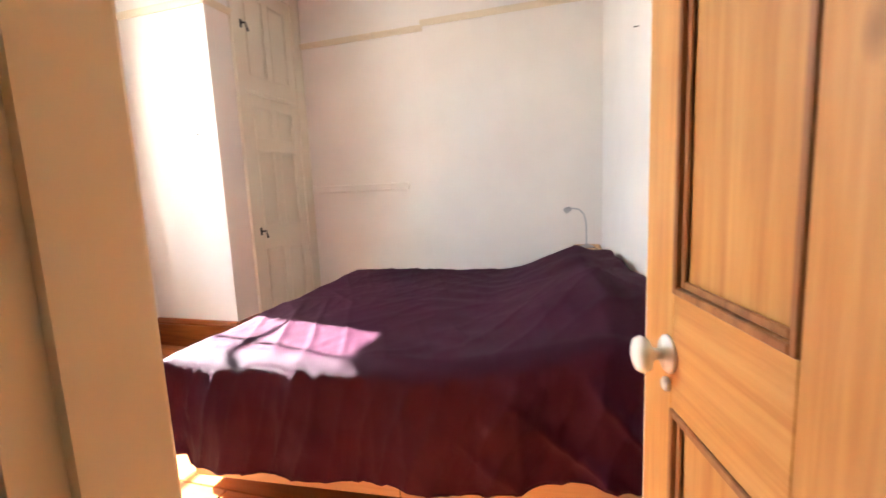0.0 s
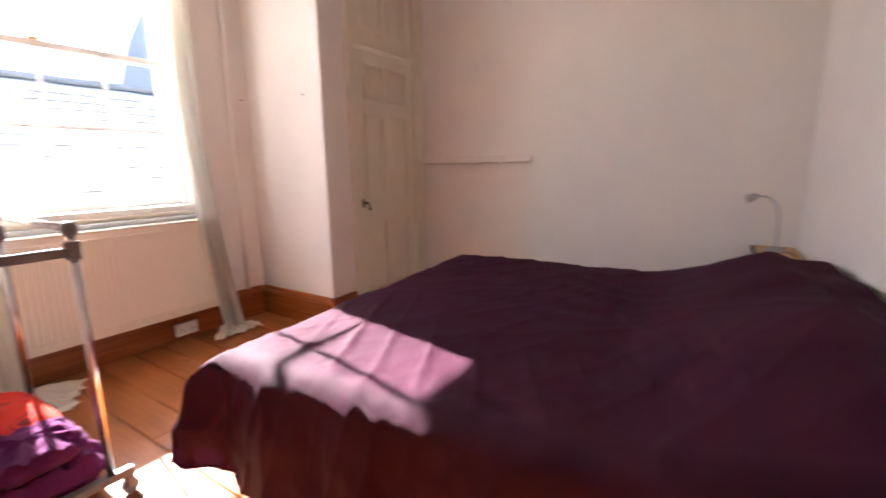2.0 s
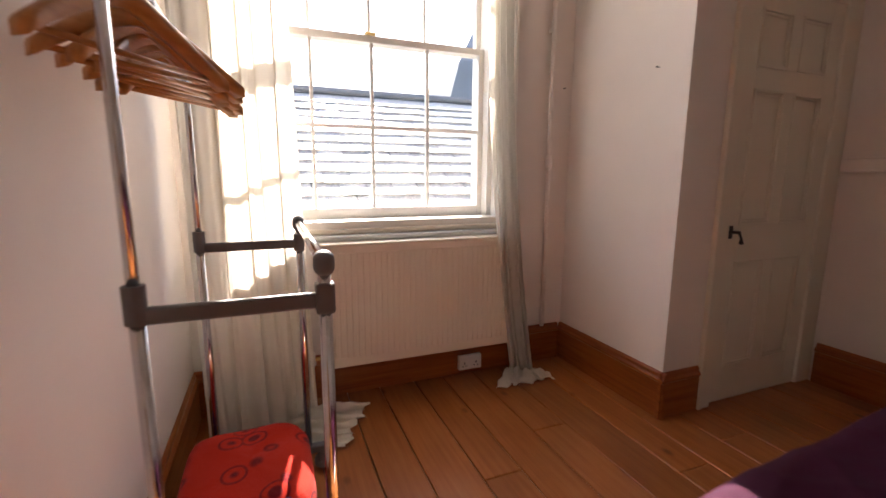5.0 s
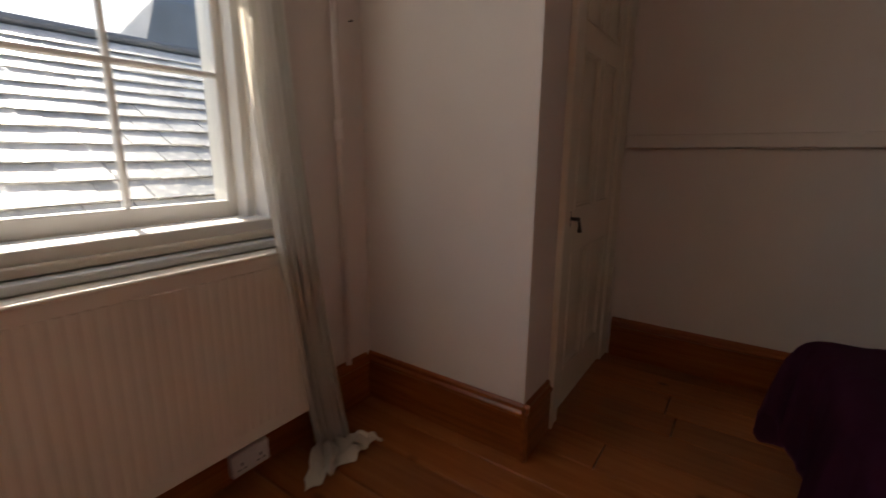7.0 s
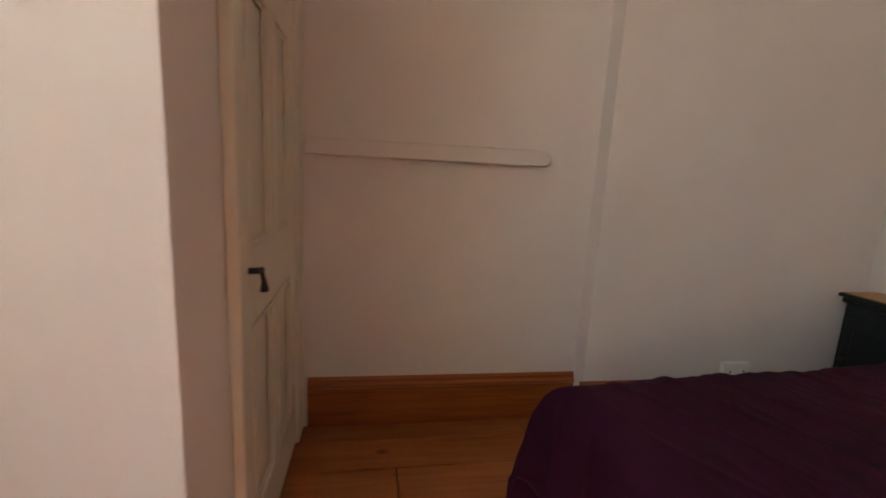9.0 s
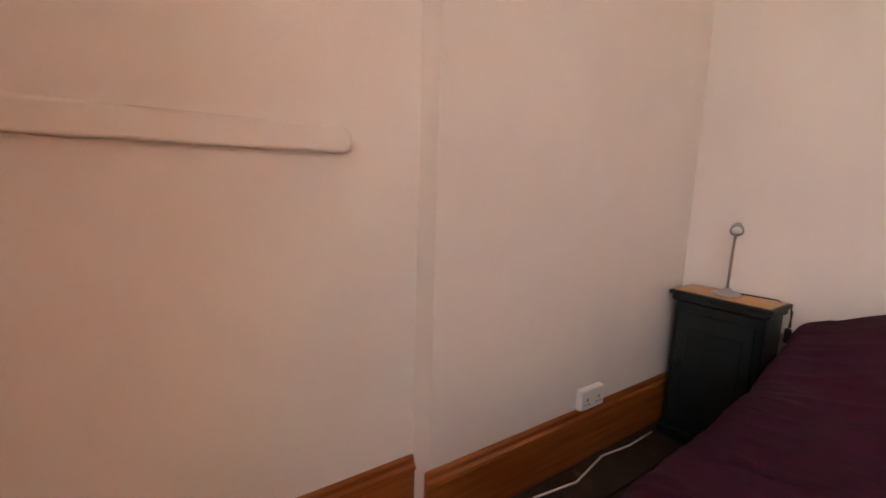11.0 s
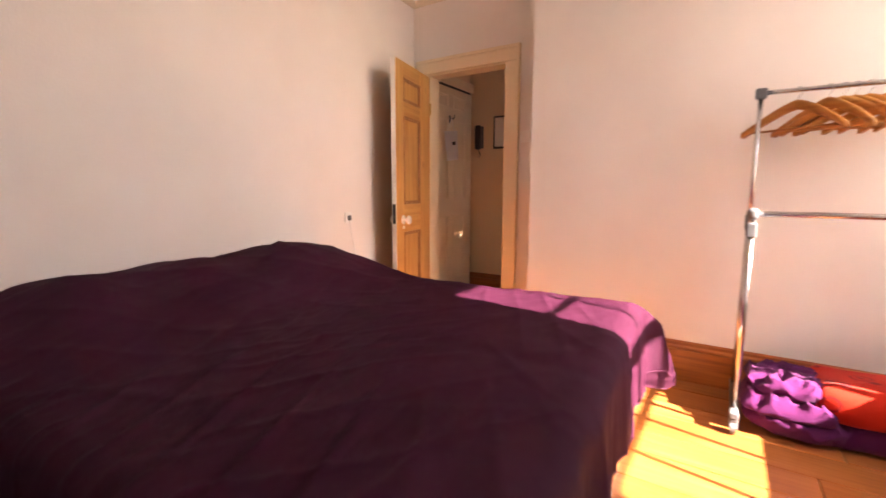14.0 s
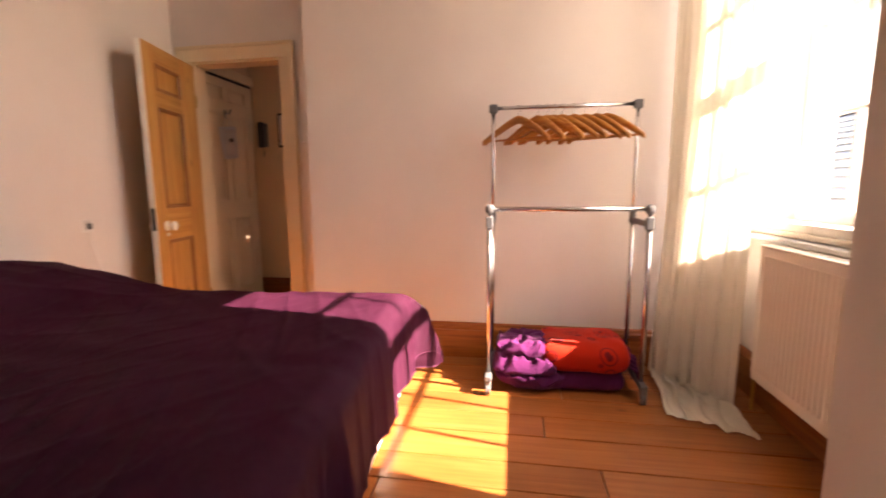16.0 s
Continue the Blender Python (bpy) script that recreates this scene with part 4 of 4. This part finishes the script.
# ---- clothes rack ----
rack = empty("clothes_rack", pose(0, 0, 0), "two-tier chrome clothes rack on castors with grey joints", "clothes rack")
RYA, RYB = 2.188, 2.985
XB_, XFR = 0.208, 0.534
for y in (RYA, RYB):
    part("base_bar", box(XB_ - 0.06, y - 0.018, 0.075, XFR + 0.07, y + 0.018, 0.105, 0.006, 2), GREYP, rack)
    for x, top in ((XB_, 0.93), (XFR, 1.005)):
        part("post", tube([(x, y, 0.10), (x, y, top)], 0.0135, 14), CHROME, rack, "chrome tube", True)
    part("upper_post", tube([(XB_, y, 0.85), (XB_, y, 1.562)], 0.0105, 14), CHROME, rack, "thinner chrome tube", True)
    part("clamp", box(XFR - 0.019, y - 0.019, 0.90, XFR + 0.019, y + 0.019, 0.965, 0.006, 2), GREYP, rack)
    part("collar", tube([(XB_, y, 0.915), (XB_, y, 0.985)], 0.019, 14), GREYP, rack)
    part("joint", box(XB_ - 0.019, y - 0.024, 1.545, XB_ + 0.019, y + 0.024, 1.595, 0.008, 2), GREYP, rack)
    part("joint", box(XFR - 0.021, y - 0.023, 0.977, XFR + 0.021, y + 0.023, 1.030, 0.019, 5), GREYP, rack, "", True)
    part("cross_bar", box(XB_, y - 0.009, 0.912, XFR, y + 0.009, 0.944, 0.004), GREYP, rack)
    for x in (XB_ - 0.04, XFR + 0.05):
        c = part("castor", tube([(x, y - 0.011, 0.030), (x, y + 0.011, 0.030)], 0.030, 18), GREYP, rack)
        part("fork", box(x - 0.016, y - 0.017, 0.028, x + 0.016, y + 0.017, 0.078, 0.005), GREYP, c)
part("top_rail", tube([(XB_, RYA, 1.572), (XB_, RYB, 1.572)], 0.0115, 14), CHROME, rack, "chrome hanging rail", True)
part("front_rail", tube([(XFR, RYA, 1.005), (XFR, RYB, 1.005)], 0.0125, 14), CHROME, rack, "chrome hanging rail", True)


# ---- hangers ----
def hanger_at(y, rz, tilt):
    t = empty("coat_hanger", pose(XB_, y, 1.572, tilt, 0, rz), "varnished wooden coat hanger on the rail", "coat hanger", "hangers on the rack")
    b = bmesh.new()
    # shoulder arm: a bent flat bar
    n = 18
    rings = []
    for i in range(n + 1):
        a = (i / n - 0.5) * 2
        x = a * 0.215
        z = -0.066 - 0.122 * abs(a) ** 1.35
        th = 0.023 * (1 - 0.40 * abs(a) ** 2)
        w = 0.008 + 0.009 * abs(a) ** 2
        yy = -0.030 * a * a
        rings.append([b.verts.new((x, yy + sy * w, z + sz * th)) for sy, sz in ((-1, -1), (1, -1), (1, 0.6), (0.5, 1), (-0.5, 1), (-1, 0.6))])
    for i in range(n):
        for k in range(6):
            b.faces.new((rings[i][k], rings[i][(k + 1) % 6], rings[i + 1][(k + 1) % 6], rings[i + 1][k]))
    b.faces.new(rings[0][::-1])
    b.faces.new(rings[-1])
    bmesh.ops.recalc_face_normals(b, faces=b.faces[:])
    part("arm", b, HANGER, t, "", True)
    part("trouser_bar", tube([(-0.20, -0.014, -0.178), (0.20, -0.014, -0.178)], 0.006, 10), HANGER, t, "", True)
    hk = [(0, 0, -0.062), (0, 0, -0.035), (0.012, 0, -0.020), (0.0165, 0, -0.002), (0.009, 0, 0.0135), (-0.006, 0, 0.0145), (-0.0165, 0, 0.002)]
    part("hook", tube(hk, 0.0018, 6), CHROME, t, "steel wire hook", True)
    return t


random.seed(4)
for i, (y, rz) in enumerate(((2.33, 58), (2.44, 46), (2.49, 62), (2.53, 50), (2.575, 66), (2.64, 54), (2.70, 60), (2.76, 50), (2.82, 58))):
    hanger_at(y, rz, random.uniform(-3, 3))


# ---- folded textiles under the rack ----
def folded(name, x0, y0, x1, y1, z0, layers, lh, material, seed, label, category):
    t = empty(name, pose((x0 + x1) / 2, (y0 + y1) / 2, z0), label, category)
    w, d = (x1 - x0) / 2, (y1 - y0) / 2
    for k in range(layers):
        def f(u, v, k=k):
            a = 2 * math.pi * u
            ca, sa = math.cos(a), math.sin(a)
            q = math.pi * (v - 0.5)
            ex = 0.35
            r = math.cos(q) ** 0.35
            sx = math.copysign(abs(ca) ** ex, ca)
            sy = math.copysign(abs(sa) ** ex, sa)
            nx = 1 + 0.05 * wrap(ca, sa, seed + k, 2)
            zz = (k + 0.5) * lh + lh * 0.55 * math.copysign(abs(math.sin(q)) ** 0.8, math.sin(q))
            zz += 0.018 * wrap(sx * r, sy * r, seed + k * 2, 2.2) * (k + 1) / layers
            return Vector((sx * r * w * nx, sy * r * d * nx, max(0.002, zz)))
        b = grid(56, 18, f, closed_u=True)
        part("fold", b, material, t, "", True)
    return t


folded("dark_blanket", 0.16, 2.52, 0.50, 2.93, 0.0, 1, 0.12, PURPLE, 7.0, "folded dark purple blanket under the red blanket", "blanket")
red = folded("red_blanket", 0.13, 2.47, 0.53, 2.95, 0.118, 1, 0.15, REDBL, 2.0, "folded red patterned wool blanket with dark fringe", "blanket")
rf = random.Random(9)
for k in range(26):
    a = -0.18 + 0.36 * k / 25
    zz = 0.075 + 0.03 * math.sin(k * 0.7)
    part("tassel", tube([(a, 0.225, zz), (a + rf.uniform(-0.01, 0.01), 0.262, zz - 0.02), (a + rf.uniform(-0.015, 0.015), 0.272, zz - 0.09 - rf.uniform(0, 0.04))], [0.006, 0.008, 0.004], 6), PURPLE, red, "dark purple fringe tassel", True)
tw = empty("purple_towel", pose(0.36, 2.40, 0), "crumpled purple towels heaped under the rack", "towel")


def crumple(cx, cy, w, d, h, z0, seed):
    def f(u, v):
        a = 2 * math.pi * u
        q = math.pi * (v - 0.5)
        r = math.cos(q) ** 0.45
        ca, sa = math.cos(a), math.sin(a)
        sx = math.copysign(abs(ca) ** 0.6, ca) * r
        sy = math.copysign(abs(sa) ** 0.6, sa) * r
        rr = 1 + 0.14 * wrap(ca, sa, seed, 1.8)
        x, y = sx * w * rr, sy * d * rr
        ridge = 1 - abs(wrap(x * 1.4 + y, y * 0.7 - x * 0.4, seed, 13)) * 2.2
        ridge2 = 1 - abs(wrap(x, y, seed + 4, 26)) * 2
        k = 0.5 + 0.5 * math.sin(q)
        z = h * k + (0.030 * ridge + 0.012 * ridge2) * min(1.0, k * 1.6)
        x += 0.02 * wrap(x, z, seed + 2, 18)
        y += 0.03 * wrap(y, z, seed + 6, 18)
        return Vector((cx + x, cy + y, z0 + max(0.0, z)))
    return grid(110, 40, f, closed_u=True)


part("lower_towel", crumple(0.0, 0.02, 0.21, 0.185, 0.10, 0.002, 3.3), PURPLE, tw, "", True)
part("middle_towel", crumple(0.02, -0.01, 0.19, 0.165, 0.09, 0.085, 8.1), PURPLE, tw, "", True)
part("upper_towel", crumple(0.01, -0.02, 0.16, 0.145, 0.08, 0.165, 5.7), PURPLE, tw, "", True)

# ---- outside: slate roof across the yard, distant gable, ground ----
structure("ground", box(-60, 4.2, -4.0, 60, 80, -3.6), STONE, "grey paved yard below the window", category="ground")
roof = empty("slate_roof", pose(0, 0, 0), "weathered grey slate roof of the neighbouring house", "roof")
RY0, RZ0, RY1, RZ1 = 5.25, 0.78, 8.0, 2.36
sl = math.hypot(RY1 - RY0, RZ1 - RZ0)
ang = math.degrees(math.atan2(RZ1 - RZ0, RY1 - RY0))
RM = pose(0, RY0, RZ0, ang)
b = box(-7, -0.6, -0.16, 11, sl, -0.03)
bmesh.ops.transform(b, matrix=RM, verts=b.verts)
part("decking", b, SLATE_FAR, roof)
part("wall", box(-7, RY0 + 0.1, -3.6, 11, RY1, RZ0 + 0.0), STONE, roof)
rb = tube([(-7, RY1, RZ1 + 0.02), (11, RY1, RZ1 + 0.02)], 0.05, 10)
part("ridge", rb, LEAD, roof, "grey ridge tiles")
gut = tube([(-7, RY0 - 0.42, RZ0 - 0.36), (11, RY0 - 0.42, RZ0 - 0.36)], 0.06, 10)
part("gutter", gut, LEAD, roof)

gable = empty("distant_house", pose(0.9, 0, -0.3), "dark slate hipped roof of a house behind", "house")
b = bmesh.new()
vs = [b.verts.new(p) for p in ((3.2, 11, 2.0), (9.5, 11, 2.0), (9.5, 17, 2.0), (3.2, 17, 2.0), (5.2, 13.2, 5.6), (7.5, 13.2, 5.6), (4.1, 11.7, 4.3), (8.6, 11.7, 4.3))]
for f in ((0, 1, 7, 6), (6, 7, 5, 4), (1, 2, 5, 7), (2, 3, 4, 5), (3, 0, 6, 4), (3, 2, 1, 0)):
    b.faces.new([vs[i] for i in f])
part("roof", b, SLATE_FAR, gable)
part("wall", box(3.3, 11.1, -3.6, 9.4, 16.9, 1.999), STONE, gable)

# slates, course by course
rnd = random.Random(11)
EXPO, SW = 0.235, 0.27


def slate_mesh(seed):
    r = random.Random(seed)
    b = box(-SW / 2 + 0.004, 0, 0, SW / 2 - 0.004, EXPO * 1.25, 0.014)
    for v in b.verts:
        v.co.x += r.uniform(-0.004, 0.004)
        if v.co.y < 0.1:
            v.co.y += r.uniform(-0.014, 0.014)
            v.co.z += 0.012
    me = bpy.data.meshes.new("slate")
    b.to_mesh(me)
    b.free()
    me.materials.append(SLATE)
    return me


slate_meshes = [slate_mesh(i) for i in range(7)]
rest = bmesh.new()
count = 0
for row in range(int((sl + 0.55) / EXPO)):
    yy = -0.55 + row * EXPO
    off = (row % 2) * SW / 2
    for k in range(int(18 / SW)):
        xx = -7 + off + k * SW + SW / 2
        m = RM @ pose(xx, yy, rnd.uniform(0, 0.004), -2.2 + rnd.uniform(-0.6, 0.6), rnd.uniform(-0.6, 0.6), rnd.uniform(-0.8, 0.8))
        me = slate_meshes[rnd.randrange(7)]
        if -0.9 < xx < 3.6 and row < 17 and count < 290:
            o = new("slate", me)
            o.matrix_world = m
            o.parent = roof
            count += 1
        else:
            n0 = len(rest.verts)
            rest.from_mesh(me)
            rest.verts.ensure_lookup_table()
            for v in rest.verts[n0:]:
                v.co = m @ v.co
ro = part("slate_courses", rest, SLATE, roof)
ro["kind"] = "stuff"

# ---- floorboards ----
rnd = random.Random(5)


def plank_mesh(w, l):
    b = box(0.002, 0.002, -0.022, w - 0.002, l - 0.002, 0.0, 0.003)
    me = bpy.data.meshes.new("floorboard")
    b.to_mesh(me)
    b.free()
    return me


cache = {}


def lay(x, w, y0, y1, material):
    key = (round(w, 3), round(y1 - y0, 3), material.name)
    if key not in cache:
        cache[key] = plank_mesh(w, y1 - y0)
        cache[key].materials.append(material)
    o = new("floorboard", cache[key])
    o.location = (x, y0, rnd.uniform(-0.0016, 0.0))
    o.parent = floor


x = XD - 0.12
i = 0
while x < XF:
    w = min((0.172, 0.196, 0.181, 0.205)[i % 4], XF - x)
    cuts = sorted([rnd.uniform(1.2, 1.9) if i % 2 else rnd.uniform(2.3, 2.9)])
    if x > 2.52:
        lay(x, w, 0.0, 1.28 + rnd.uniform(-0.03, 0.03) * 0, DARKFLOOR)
        segs = [1.28, cuts[0] if cuts[0] > 1.6 else 2.35, YW]
    else:
        segs = [-0.36, cuts[0], YW]
    for a, c in zip(segs, segs[1:]):
        lay(x, w, a, c, PLANK)
    x += w
    i += 1
x = -1.75
while x < XD - 0.13:
    w = min(0.15, XD - 0.12 - x)
    lay(x, w, -0.30, 2.05, DARKFLOOR)
    x += w
